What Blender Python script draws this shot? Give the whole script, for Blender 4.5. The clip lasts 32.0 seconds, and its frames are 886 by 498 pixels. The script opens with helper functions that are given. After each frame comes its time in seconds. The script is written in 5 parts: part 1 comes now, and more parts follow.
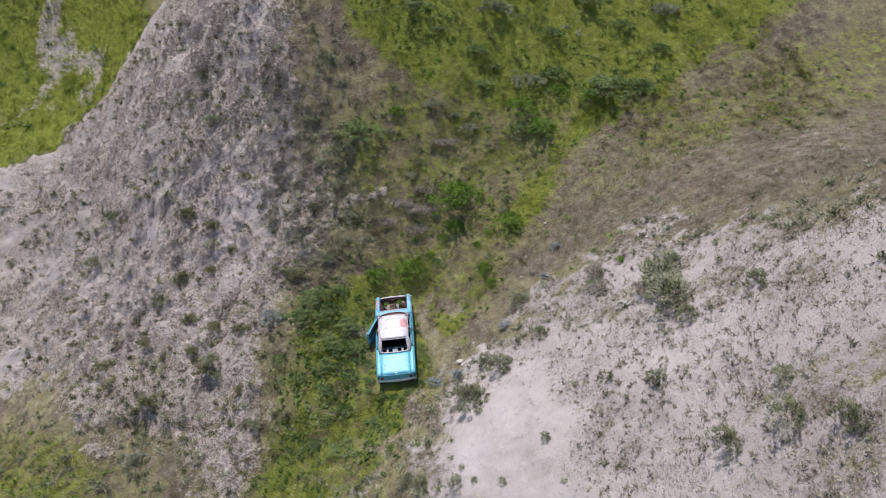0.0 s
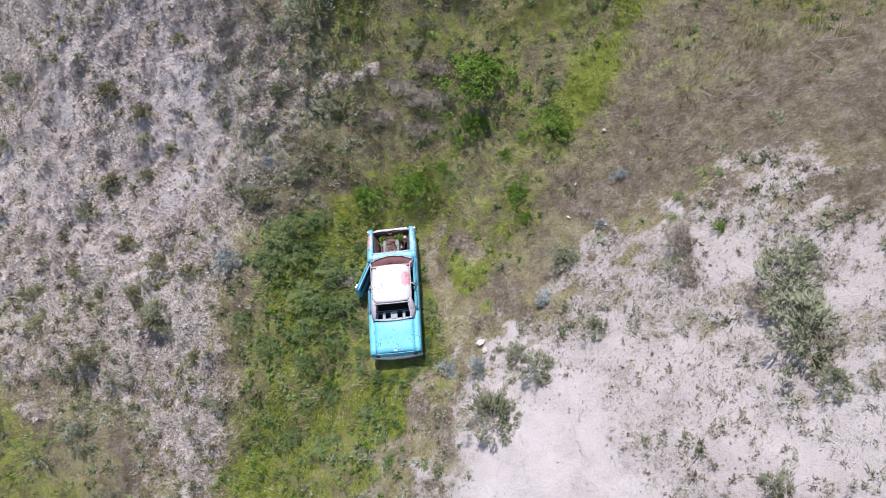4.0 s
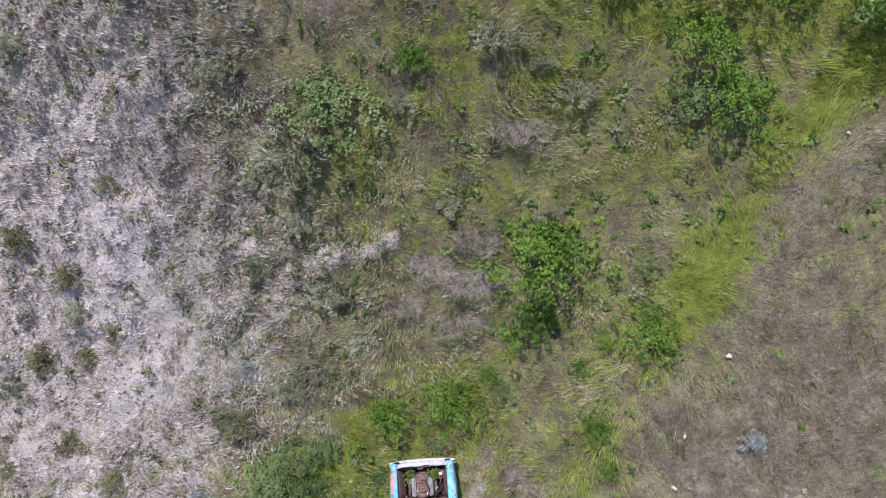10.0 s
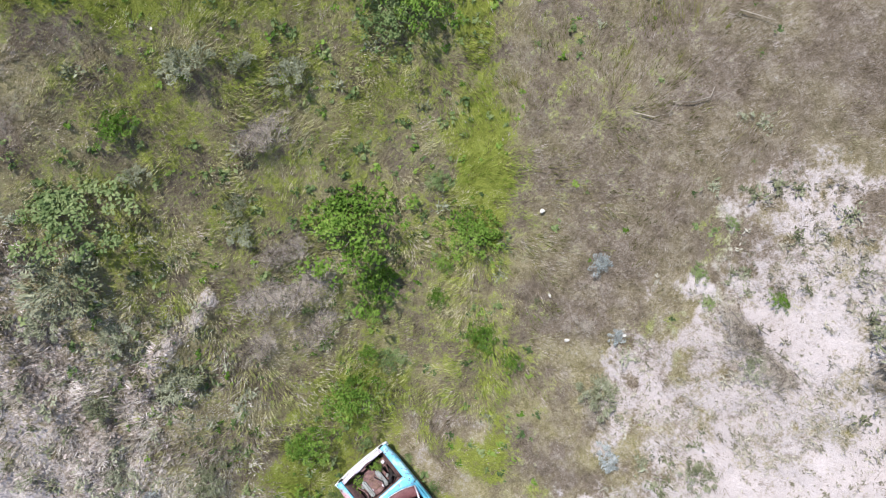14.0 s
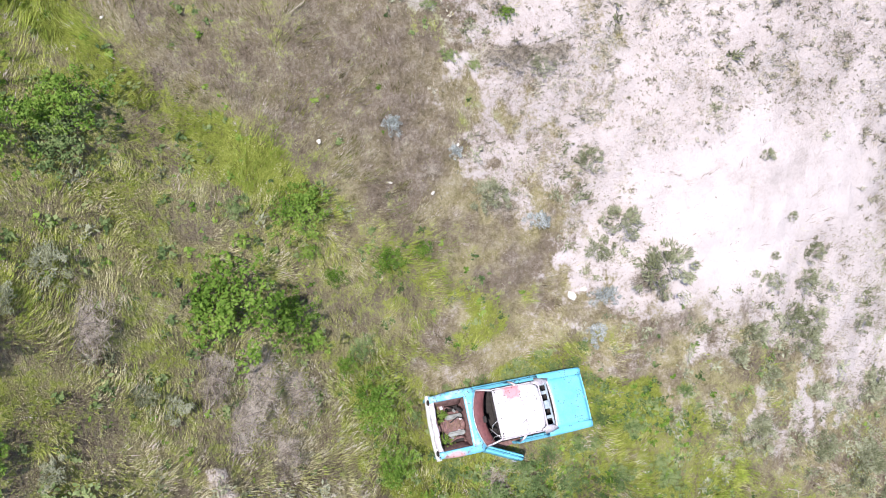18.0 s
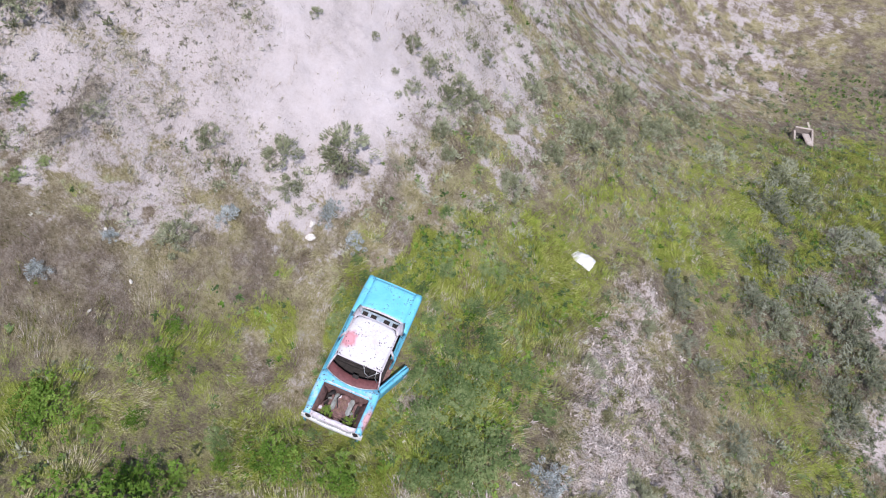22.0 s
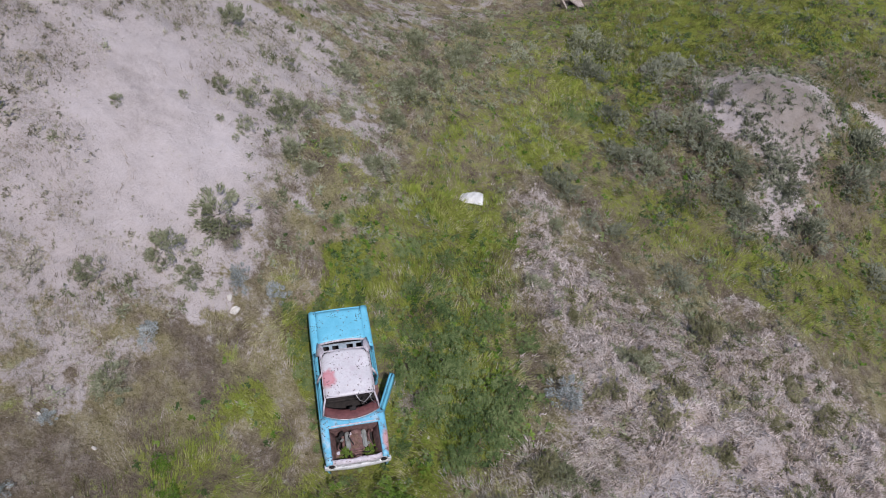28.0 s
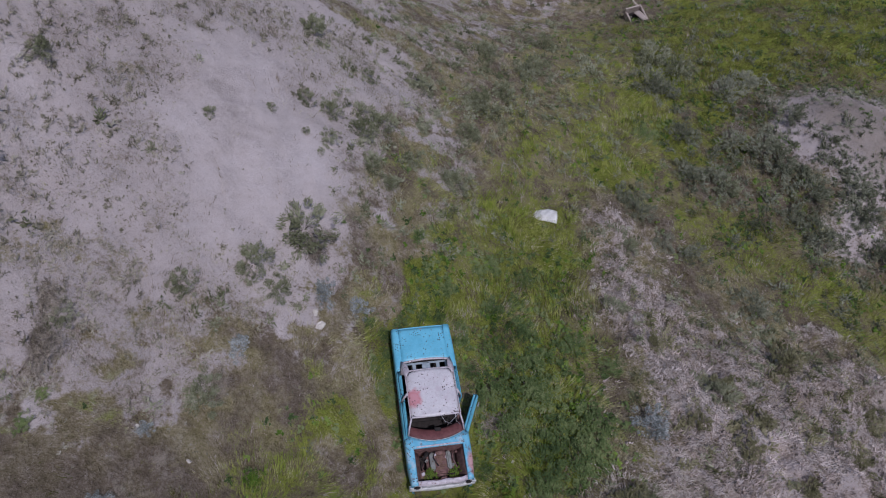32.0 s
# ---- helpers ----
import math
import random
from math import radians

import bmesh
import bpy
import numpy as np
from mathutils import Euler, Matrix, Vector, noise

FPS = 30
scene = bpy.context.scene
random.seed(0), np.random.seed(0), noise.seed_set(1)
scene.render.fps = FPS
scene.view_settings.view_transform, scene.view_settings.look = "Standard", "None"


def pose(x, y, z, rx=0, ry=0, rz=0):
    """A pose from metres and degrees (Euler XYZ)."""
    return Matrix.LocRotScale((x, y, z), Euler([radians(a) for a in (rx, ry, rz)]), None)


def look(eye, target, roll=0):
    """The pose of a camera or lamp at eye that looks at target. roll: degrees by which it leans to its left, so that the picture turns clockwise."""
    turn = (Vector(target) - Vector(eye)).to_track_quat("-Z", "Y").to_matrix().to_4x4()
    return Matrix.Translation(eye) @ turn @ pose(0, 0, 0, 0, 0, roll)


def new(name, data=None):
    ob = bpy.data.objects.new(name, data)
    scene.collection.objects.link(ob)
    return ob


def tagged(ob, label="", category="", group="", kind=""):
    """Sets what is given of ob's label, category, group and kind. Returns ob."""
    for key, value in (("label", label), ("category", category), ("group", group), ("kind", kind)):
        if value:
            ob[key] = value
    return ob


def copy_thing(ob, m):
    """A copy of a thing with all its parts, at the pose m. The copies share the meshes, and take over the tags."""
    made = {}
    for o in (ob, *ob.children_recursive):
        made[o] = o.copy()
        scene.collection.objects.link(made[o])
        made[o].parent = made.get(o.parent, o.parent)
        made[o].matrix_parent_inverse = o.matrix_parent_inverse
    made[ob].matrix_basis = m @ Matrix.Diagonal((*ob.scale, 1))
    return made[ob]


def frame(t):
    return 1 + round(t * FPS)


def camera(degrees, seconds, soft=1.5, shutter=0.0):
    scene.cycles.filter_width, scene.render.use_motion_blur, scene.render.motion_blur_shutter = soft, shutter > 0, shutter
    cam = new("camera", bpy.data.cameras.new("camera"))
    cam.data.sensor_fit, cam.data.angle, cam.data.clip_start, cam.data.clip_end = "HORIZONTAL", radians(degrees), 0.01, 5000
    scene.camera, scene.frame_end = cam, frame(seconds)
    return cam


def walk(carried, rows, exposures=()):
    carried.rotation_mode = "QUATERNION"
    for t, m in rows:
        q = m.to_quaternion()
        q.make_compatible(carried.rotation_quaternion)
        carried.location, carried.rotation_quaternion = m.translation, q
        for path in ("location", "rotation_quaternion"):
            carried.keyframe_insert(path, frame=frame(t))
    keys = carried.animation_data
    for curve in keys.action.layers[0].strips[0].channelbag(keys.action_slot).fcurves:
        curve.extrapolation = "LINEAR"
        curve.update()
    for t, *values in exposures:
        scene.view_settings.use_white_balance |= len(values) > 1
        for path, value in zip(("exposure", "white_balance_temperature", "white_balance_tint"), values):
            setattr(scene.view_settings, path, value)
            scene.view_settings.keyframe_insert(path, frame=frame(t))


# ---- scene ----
cam = camera(61.9, 32.0, 1.05)
PATH = [
    (0, (0.189, -26.024, 21.899), (0.312, -24.344, 20.820), 1.49),
    (0.5, (0.285, -24.568, 21.879), (0.400, -22.918, 20.756), 1.46),
    (1, (0.374, -23.306, 21.856), (0.482, -21.691, 20.682), 1.51),
    (1.5, (0.362, -22.160, 21.859), (0.467, -20.602, 20.609), 1.58),
    (2, (0.428, -20.830, 21.941), (0.527, -19.348, 20.602), 1.55),
    (2.5, (0.439, -19.281, 21.998), (0.536, -17.879, 20.575), 1.63),
    (4.5, (0.955, -11.662, 21.390), (1.017, -10.557, 19.724), 0.83),
    (5, (0.992, -9.474, 21.426), (1.048, -8.468, 19.699), 0.76),
    (5.5, (0.950, -7.399, 21.536), (1.000, -6.505, 19.748), 0.79),
    (6, (0.886, -5.637, 21.639), (0.933, -4.837, 19.807), 0.78),
    (6.5, (0.835, -3.961, 21.664), (0.877, -3.173, 19.826), 0.57),
    (7, (0.758, -2.506, 21.663), (0.799, -1.713, 19.827), 0.44),
    (7.5, (0.676, -1.313, 21.362), (0.716, -0.507, 19.532), 0.38),
    (8, (0.589, -0.607, 20.896), (0.630, 0.206, 19.069), 0.39),
    (8.5, (0.503, -0.417, 20.712), (0.543, 0.386, 18.881), 0.31),
    (9, (0.370, -0.358, 20.737), (0.409, 0.444, 18.906), 0.26),
    (9.5, (0.339, -0.352, 20.705), (0.377, 0.449, 18.872), 0.15),
    (10, (0.361, -0.402, 20.686), (0.405, 0.396, 18.853), 0.05),
    (10.5, (0.361, -0.505, 20.677), (0.426, 0.292, 18.844), 0.15),
    (11, (0.388, -0.546, 20.714), (0.479, 0.241, 18.878), -0.04),
    (11.5, (0.354, -0.554, 20.784), (0.502, 0.213, 18.943), 0.20),
    (12, (0.338, -0.559, 20.835), (0.559, 0.178, 18.988), 0.37),
    (12.5, (0.361, -0.540, 20.877), (0.647, 0.161, 19.026), 0.36),
    (13, (0.357, -0.481, 20.911), (0.702, 0.178, 19.054), 0.56),
    (13.5, (0.275, -0.376, 20.914), (0.689, 0.230, 19.053), 1.54),
    (14, (0.234, -0.399, 20.902), (0.720, 0.150, 19.042), 2.02),
    (14.5, (0.226, -0.556, 20.875), (0.775, -0.063, 19.016), 1.68),
    (15, (0.159, -0.620, 20.851), (0.767, -0.201, 18.993), 1.90),
    (15.5, (0.082, -0.625, 20.838), (0.728, -0.276, 18.978), 1.16),
    (17.5, (-2.595, 3.017, 20.745), (-1.847, 2.946, 18.892), 5.25),
    (18, (-2.550, 3.260, 20.776), (-1.852, 3.037, 18.915), 6.12),
    (18.5, (-2.804, 3.492, 20.624), (-2.149, 3.114, 18.773), 6.52),
    (19, (-3.082, 3.553, 20.583), (-2.497, 3.056, 18.737), 5.27),
    (19.5, (-3.237, 3.736, 20.446), (-2.747, 3.128, 18.605), 4.44),
    (20, (-3.303, 3.861, 20.423), (-2.934, 3.173, 18.582), 3.63),
    (20.5, (-3.447, 4.013, 20.360), (-3.182, 3.273, 18.521), 2.36),
    (21, (-3.501, 4.085, 20.342), (-3.255, 3.339, 18.503), 2.12),
    (21.5, (-3.598, 4.209, 20.353), (-3.341, 3.464, 18.515), 1.97),
    (22, (-3.671, 4.310, 20.373), (-3.406, 3.571, 18.534), 2.02),
    (22.5, (-3.748, 4.435, 20.374), (-3.475, 3.701, 18.534), 2.07),
    (23, (-3.812, 4.525, 20.399), (-3.547, 3.791, 18.558), 1.87),
    (23.5, (-3.769, 4.556, 20.437), (-3.549, 3.814, 18.592), 1.87),
    (24, (-3.770, 4.631, 20.456), (-3.610, 3.877, 18.610), 1.35),
    (24.5, (-3.779, 4.679, 20.464), (-3.668, 3.919, 18.617), 0.90),
    (25, (-3.742, 4.707, 20.436), (-3.677, 3.944, 18.588), 0.68),
    (25.5, (-3.775, 4.745, 20.406), (-3.754, 3.982, 18.557), 0.10),
    (27.5, (-2.826, 4.571, 20.523), (-2.976, 3.848, 18.664), 1.51),
    (28, (-1.601, 4.403, 20.554), (-1.751, 3.679, 18.696), 1.86),
    (28.5, (-0.209, 4.157, 20.623), (-0.347, 3.435, 18.763), 1.44),
    (29, (1.083, 3.909, 20.595), (0.951, 3.188, 18.734), 1.32),
    (29.5, (1.993, 3.682, 20.554), (1.872, 2.960, 18.692), 0.78),
    (30, (2.392, 3.499, 20.578), (2.287, 2.776, 18.717), -0.20),
    (30.5, (2.405, 3.374, 20.566), (2.307, 2.647, 18.705), -0.45),
    (31, (1.785, 3.398, 20.605), (1.697, 2.667, 18.746), -1.09),
    (31.5, (0.852, 3.475, 20.629), (0.772, 2.741, 18.771), -1.48),
    (32, (0.007, 3.575, 20.662), (-0.076, 2.841, 18.803), -1.12),
]
EXPOSURES = [(0, -0.09, 6520, 10), (2, -0.04, 6420, 10), (5, 0.37, 6200, 13), (7, 0.42, 6100, 14), (8, 0.32, 6100, 14), (9, 0.24, 6080, 14), (11, 0.24, 6120, 12), (12, 0.27, 6180, 11), (13, 0.45, 6280, 9), (14, 0.58, 6300, 9), (15, 0.60, 6450, 9), (18, 0.72, 6400, 12), (20, 0.56, 6300, 13),
             (23, 0.08, 6130, 15), (25, -0.15, 6150, 16), (28, -0.36, 6300, 14), (30, -0.72, 5950, 18), (32, -0.96, 5950, 19)]
walk(cam, [(t, look(eye, target, roll)) for t, eye, target, roll in PATH], EXPOSURES)

# ---- daylight: high sun, a little to the north-west, clear sky ----
SUN_ELEVATION, SUN_AZIMUTH = radians(72), radians(-40)
world = bpy.data.worlds.new("sky")
scene.world = world
world.use_nodes = True
wn = world.node_tree
sky = wn.nodes.new("ShaderNodeTexSky")
sky.sky_type, sky.sun_disc = "NISHITA", False
sky.sun_elevation, sky.sun_rotation = SUN_ELEVATION, SUN_AZIMUTH
wn.links.new(sky.outputs[0], wn.nodes["Background"].inputs[0])
wn.nodes["Background"].inputs[1].default_value = 0.14
sun = new("sun", bpy.data.lights.new("sun", "SUN"))
sun.data.energy, sun.data.angle, sun.data.color = 4.3, radians(0.6), (1.0, 0.955, 0.925)
sun_from = Vector((math.sin(SUN_AZIMUTH) * math.cos(SUN_ELEVATION), math.cos(SUN_AZIMUTH) * math.cos(SUN_ELEVATION), math.sin(SUN_ELEVATION)))
sun.matrix_world = look(sun_from * 80, (0, 0, 0))


# ---- materials ----
def node_material(name):
    m = bpy.data.materials.new(name)
    m.use_nodes = True
    return m, m.node_tree.nodes, m.node_tree.links, m.node_tree.nodes["Principled BSDF"]


def ramp(nodes, links, value, stops):
    r = nodes.new("ShaderNodeValToRGB")
    while len(r.color_ramp.elements) < len(stops):
        r.color_ramp.elements.new(0.5)
    for e, (p, c) in zip(r.color_ramp.elements, stops):
        e.position, e.color = p, (*c, 1)
    links.new(value, r.inputs[0])
    return r.outputs[0]


def noise_tex(nodes, links, coord, scale, detail=4.0, rough=0.6):
    n = nodes.new("ShaderNodeTexNoise")
    n.inputs["Scale"].default_value, n.inputs["Detail"].default_value, n.inputs["Roughness"].default_value = scale, detail, rough
    links.new(coord, n.inputs["Vector"])
    return n.outputs["Fac"]


def math_node(nodes, links, op, a, b=None, clamp=False):
    n = nodes.new("ShaderNodeMath")
    n.operation, n.use_clamp = op, clamp
    for i, v in enumerate((a, b)):
        if v is None:
            continue
        if isinstance(v, (int, float)):
            n.inputs[i].default_value = v
        else:
            links.new(v, n.inputs[i])
    return n.outputs[0]


def mix_color(nodes, links, fac, a, b):
    n = nodes.new("ShaderNodeMix")
    n.data_type = "RGBA"
    for i, v in ((0, fac), (6, a), (7, b)):
        if isinstance(v, (int, float)):
            n.inputs[i].default_value = v
        elif isinstance(v, tuple):
            n.inputs[i].default_value = (*v, 1)
        else:
            links.new(v, n.inputs[i])
    return n.outputs[2]


def bump(nodes, links, bsdf, height, strength, distance):
    b = nodes.new("ShaderNodeBump")
    b.inputs["Strength"].default_value, b.inputs["Distance"].default_value = strength, distance
    links.new(height, b.inputs["Height"])
    links.new(b.outputs[0], bsdf.inputs["Normal"])


def surface(name, dark, light, scale=6.0, rough=0.7, metal=0.0, rust=None, rust_at=0.62, bump_by=0.3):
    """A worn surface: two tones at two scales, and patches of rust or wear."""
    m, n, l, b = node_material(name)
    co = n.new("ShaderNodeTexCoord").outputs["Object"]
    big, fine = noise_tex(n, l, co, scale), noise_tex(n, l, co, scale * 9, 3)
    both = math_node(n, l, "ADD", math_node(n, l, "MULTIPLY", big, 0.65), math_node(n, l, "MULTIPLY", fine, 0.35))
    c = ramp(n, l, both, [(0.36, dark), (0.64, light)])
    if rust:
        wear = noise_tex(n, l, co, scale * 1.7, 8, 0.7)
        fac = ramp(n, l, wear, [(rust_at, (0, 0, 0)), (rust_at + 0.05, (1, 1, 1))])
        c = mix_color(n, l, fac, c, rust)
    l.new(c, b.inputs["Base Color"])
    b.inputs["Roughness"].default_value, b.inputs["Metallic"].default_value = rough, metal
    bump(n, l, b, both, bump_by, 0.01)
    return m


def foliage(name, stops, patch=0.9, rough=0.75, sheer=0.25, fine=6.0, lift=0.6, each=0.34, speckle=1.2, tuft=0.5):
    """Leaves or blades: the tone drifts over the ground at two scales, from tuft to tuft and from leaf to leaf; shading follows the soft mass of the plant."""
    m, n, l, b = node_material(name)
    geo = n.new("ShaderNodeNewGeometry")
    own = n.new("ShaderNodeAttribute")
    own.attribute_name = "tone"
    v = 0.5
    for value, middle, weight in ((noise_tex(n, l, geo.outputs["Position"], patch, 3), 0.5, 1.7), (noise_tex(n, l, geo.outputs["Position"], fine, 2), 0.5, speckle), (geo.outputs["Random Per Island"], 0.5, each), (own.outputs["Fac"], 0.5, tuft)):
        v = math_node(n, l, "ADD", math_node(n, l, "MULTIPLY", math_node(n, l, "SUBTRACT", value, middle), weight), v)
    c = ramp(n, l, v, stops)
    up = n.new("ShaderNodeVectorMath")
    up.operation = "ADD"
    up.inputs[1].default_value = (0, 0, lift)
    l.new(geo.outputs["Normal"], up.inputs[0])
    unit = n.new("ShaderNodeVectorMath")
    unit.operation = "NORMALIZE"
    l.new(up.outputs[0], unit.inputs[0])
    l.new(unit.outputs[0], b.inputs["Normal"])
    l.new(c, b.inputs["Base Color"])
    b.inputs["Roughness"].default_value = rough
    b.inputs["Specular IOR Level"].default_value = 0.2
    t = n.new("ShaderNodeBsdfTranslucent")
    l.new(c, t.inputs[0])
    mx = n.new("ShaderNodeMixShader")
    mx.inputs[0].default_value = sheer
    l.new(b.outputs[0], mx.inputs[1])
    l.new(t.outputs[0], mx.inputs[2])
    l.new(mx.outputs[0], n["Material Output"].inputs[0])
    return m


def ground_material():
    m, n, l, b = node_material("badland_soil")
    geo = n.new("ShaderNodeNewGeometry").outputs["Position"]
    att = n.new("ShaderNodeAttribute")
    att.attribute_name = "cover"
    sep = n.new("ShaderNodeSeparateColor")
    l.new(att.outputs["Color"], sep.inputs[0])
    big, mid, fine, grit = noise_tex(n, l, geo, 0.35, 5), noise_tex(n, l, geo, 2.6, 6, 0.65), noise_tex(n, l, geo, 11, 6, 0.75), noise_tex(n, l, geo, 34, 4, 0.8)
    clods = n.new("ShaderNodeTexVoronoi")
    clods.inputs["Scale"].default_value = 5.5
    warp = n.new("ShaderNodeVectorMath")
    warp.operation = "ADD"
    swirl = n.new("ShaderNodeTexNoise")
    swirl.inputs["Scale"].default_value = 4.0
    l.new(geo, swirl.inputs["Vector"])
    l.new(geo, warp.inputs[0])
    l.new(swirl.outputs["Color"], warp.inputs[1])
    l.new(warp.outputs[0], clods.inputs["Vector"])
    jitter = math_node(n, l, "MULTIPLY", math_node(n, l, "SUBTRACT", math_node(n, l, "ADD", mid, fine), 1.0), 1.5)

    def blend(*pairs):
        out = None
        for v, w in pairs:
            x = math_node(n, l, "MULTIPLY", v, w)
            out = x if out is None else math_node(n, l, "ADD", out, x)
        return out

    clay = ramp(n, l, blend((big, 0.35), (mid, 0.2), (fine, 0.2), (grit, 0.25)), [(0.36, (0.28, 0.235, 0.21)), (0.47, (0.465, 0.405, 0.385)), (0.62, (0.565, 0.505, 0.495))])
    mauve = ramp(n, l, blend((mid, 0.35), (fine, 0.35), (grit, 0.3)), [(0.38, (0.11, 0.083, 0.055)), (0.5, (0.24, 0.192, 0.145)), (0.62, (0.44, 0.375, 0.32))])
    thatch = ramp(n, l, blend((mid, 0.35), (fine, 0.35), (grit, 0.3)), [(0.38, (0.17, 0.155, 0.06)), (0.5, (0.37, 0.32, 0.175)), (0.62, (0.54, 0.475, 0.33))])
    drift = noise_tex(n, l, geo, 0.8, 4)
    brown = n.new("ShaderNodeAttribute")
    brown.attribute_name = "brown"
    straw = math_node(n, l, "MULTIPLY", ramp(n, l, drift, [(0.42, (0, 0, 0)), (0.60, (1, 1, 1))]), math_node(n, l, "SUBTRACT", 1.0, brown.outputs["Fac"]))
    litter = mix_color(n, l, straw, mauve, thatch)
    moss = ramp(n, l, blend((mid, 0.4), (fine, 0.3), (grit, 0.3)), [(0.38, (0.12, 0.14, 0.02)), (0.5, (0.255, 0.285, 0.055)), (0.62, (0.40, 0.43, 0.10))])
    lumps = math_node(n, l, "MULTIPLY", clods.outputs["Distance"], 0.9)
    stony = ramp(n, l, blend((big, 0.35), (mid, 0.35), (fine, 0.32), (grit, 0.18), (lumps, 0.35)), [(0.58, (0.13, 0.10, 0.08)), (0.66, (0.34, 0.275, 0.23)), (0.75, (0.54, 0.455, 0.40)), (0.87, (0.72, 0.63, 0.585))])

    def pick(channel, sharp=3.0):
        return math_node(n, l, "MULTIPLY", math_node(n, l, "SUBTRACT", math_node(n, l, "ADD", channel, jitter), 0.5 - 0.5 / sharp), sharp, clamp=True)

    c = mix_color(n, l, pick(sep.outputs["Green"]), litter, moss)
    c = mix_color(n, l, pick(sep.outputs["Blue"]), c, stony)
    c = mix_color(n, l, pick(sep.outputs["Red"], 2.4), c, clay)
    packed = ramp(n, l, blend((big, 0.3), (mid, 0.3), (fine, 0.2), (grit, 0.2)), [(0.36, (0.42, 0.365, 0.345)), (0.5, (0.555, 0.495, 0.485)), (0.64, (0.62, 0.565, 0.56))])
    firm = n.new("ShaderNodeAttribute")
    firm.attribute_name = "packed"
    c = mix_color(n, l, firm.outputs["Fac"], c, packed)
    earth = ramp(n, l, blend((big, 0.3), (mid, 0.2), (fine, 0.25), (grit, 0.25)), [(0.36, (0.17, 0.14, 0.115)), (0.48, (0.275, 0.235, 0.20)), (0.62, (0.37, 0.325, 0.29))])
    c = mix_color(n, l, att.outputs["Alpha"], c, earth)
    l.new(c, b.inputs["Base Color"])
    b.inputs["Roughness"].default_value = 0.95
    b.inputs["Specular IOR Level"].default_value = 0.1
    bump(n, l, b, blend((mid, 1.0), (fine, 0.7), (grit, 0.35), (math_node(n, l, "MULTIPLY", lumps, sep.outputs["Blue"]), 0.8)), 1.0, 0.2)
    l.new(math_node(n, l, "SUBTRACT", 1.0, math_node(n, l, "MULTIPLY", sep.outputs["Red"], 0.45)), n["Bump"].inputs["Strength"])
    return m


M_GROUND = ground_material()
M_GRASS = foliage("green_grass", [(0.15, (0.16, 0.23, 0.024)), (0.42, (0.265, 0.342, 0.055)), (0.62, (0.345, 0.40, 0.078)), (0.85, (0.45, 0.47, 0.13))], 0.7, sheer=0.4, lift=1.5, each=0.12, speckle=1.9, fine=3.2, tuft=0.4)
M_DRY = foliage("dry_grass", [(0.14, (0.08, 0.062, 0.028)), (0.4, (0.187, 0.15, 0.088)), (0.58, (0.325, 0.268, 0.205)), (0.8, (0.56, 0.49, 0.445))], 0.8, sheer=0.3, lift=1.2, each=0.2, speckle=2.4, fine=3.0, tuft=0.3)
M_OLIVE = foliage("olive_grass", [(0.12, (0.23, 0.24, 0.075)), (0.38, (0.40, 0.40, 0.155)), (0.6, (0.50, 0.475, 0.235)), (0.85, (0.61, 0.56, 0.37))], 0.8, sheer=0.35, lift=1.2, each=0.15, speckle=1.9, fine=3.2, tuft=0.28)
M_DEEP = foliage("dark_olive_grass", [(0.15, (0.065, 0.07, 0.014)), (0.45, (0.125, 0.135, 0.026)), (0.65, (0.185, 0.185, 0.045)), (0.85, (0.27, 0.25, 0.09))], 0.7, sheer=0.3, lift=1.2, each=0.15, speckle=1.6, fine=3.2, tuft=0.35)
M_LEAF = foliage("shrub_leaves", [(0.15, (0.065, 0.105, 0.036)), (0.5, (0.15, 0.212, 0.075)), (0.85, (0.29, 0.345, 0.15))], 0.7, sheer=0.42, lift=0.6)
M_BRIGHT = foliage("bright_leaves", [(0.15, (0.06, 0.12, 0.014)), (0.5, (0.145, 0.25, 0.035)), (0.85, (0.28, 0.39, 0.085))], 0.7, sheer=0.45, lift=0.5)
M_SAGE = foliage("sage_leaves", [(0.15, (0.115, 0.125, 0.066)), (0.5, (0.225, 0.238, 0.142)), (0.85, (0.38, 0.39, 0.275))], 0.7, sheer=0.2, lift=0.7, tuft=0.6)
M_DARKSAGE = foliage("dark_sage_leaves", [(0.15, (0.10, 0.11, 0.065)), (0.5, (0.19, 0.202, 0.135)), (0.85, (0.33, 0.34, 0.25))], 0.7, sheer=0.2, lift=0.7, tuft=0.6)
M_SILVER = foliage("silver_leaves", [(0.15, (0.15, 0.165, 0.155)), (0.5, (0.29, 0.315, 0.305)), (0.85, (0.47, 0.50, 0.495))], 0.7, sheer=0.1, lift=0.4, each=0.6)
M_SCRUB = foliage("clay_scrub", [(0.15, (0.15, 0.138, 0.095)), (0.5, (0.29, 0.27, 0.205)), (0.85, (0.44, 0.41, 0.335))], 0.7, sheer=0.1, lift=1.0, tuft=0.6)
M_SPUR = foliage("spur_scrub", [(0.15, (0.10, 0.10, 0.045)), (0.5, (0.195, 0.19, 0.10)), (0.85, (0.33, 0.31, 0.19))], 0.7, sheer=0.2, lift=0.7, tuft=0.6)
M_PALE = foliage("pale_tufts", [(0.15, (0.24, 0.195, 0.165)), (0.5, (0.47, 0.395, 0.365)), (0.85, (0.72, 0.635, 0.61))], 0.7, sheer=0.1, lift=0.8, tuft=0.8)
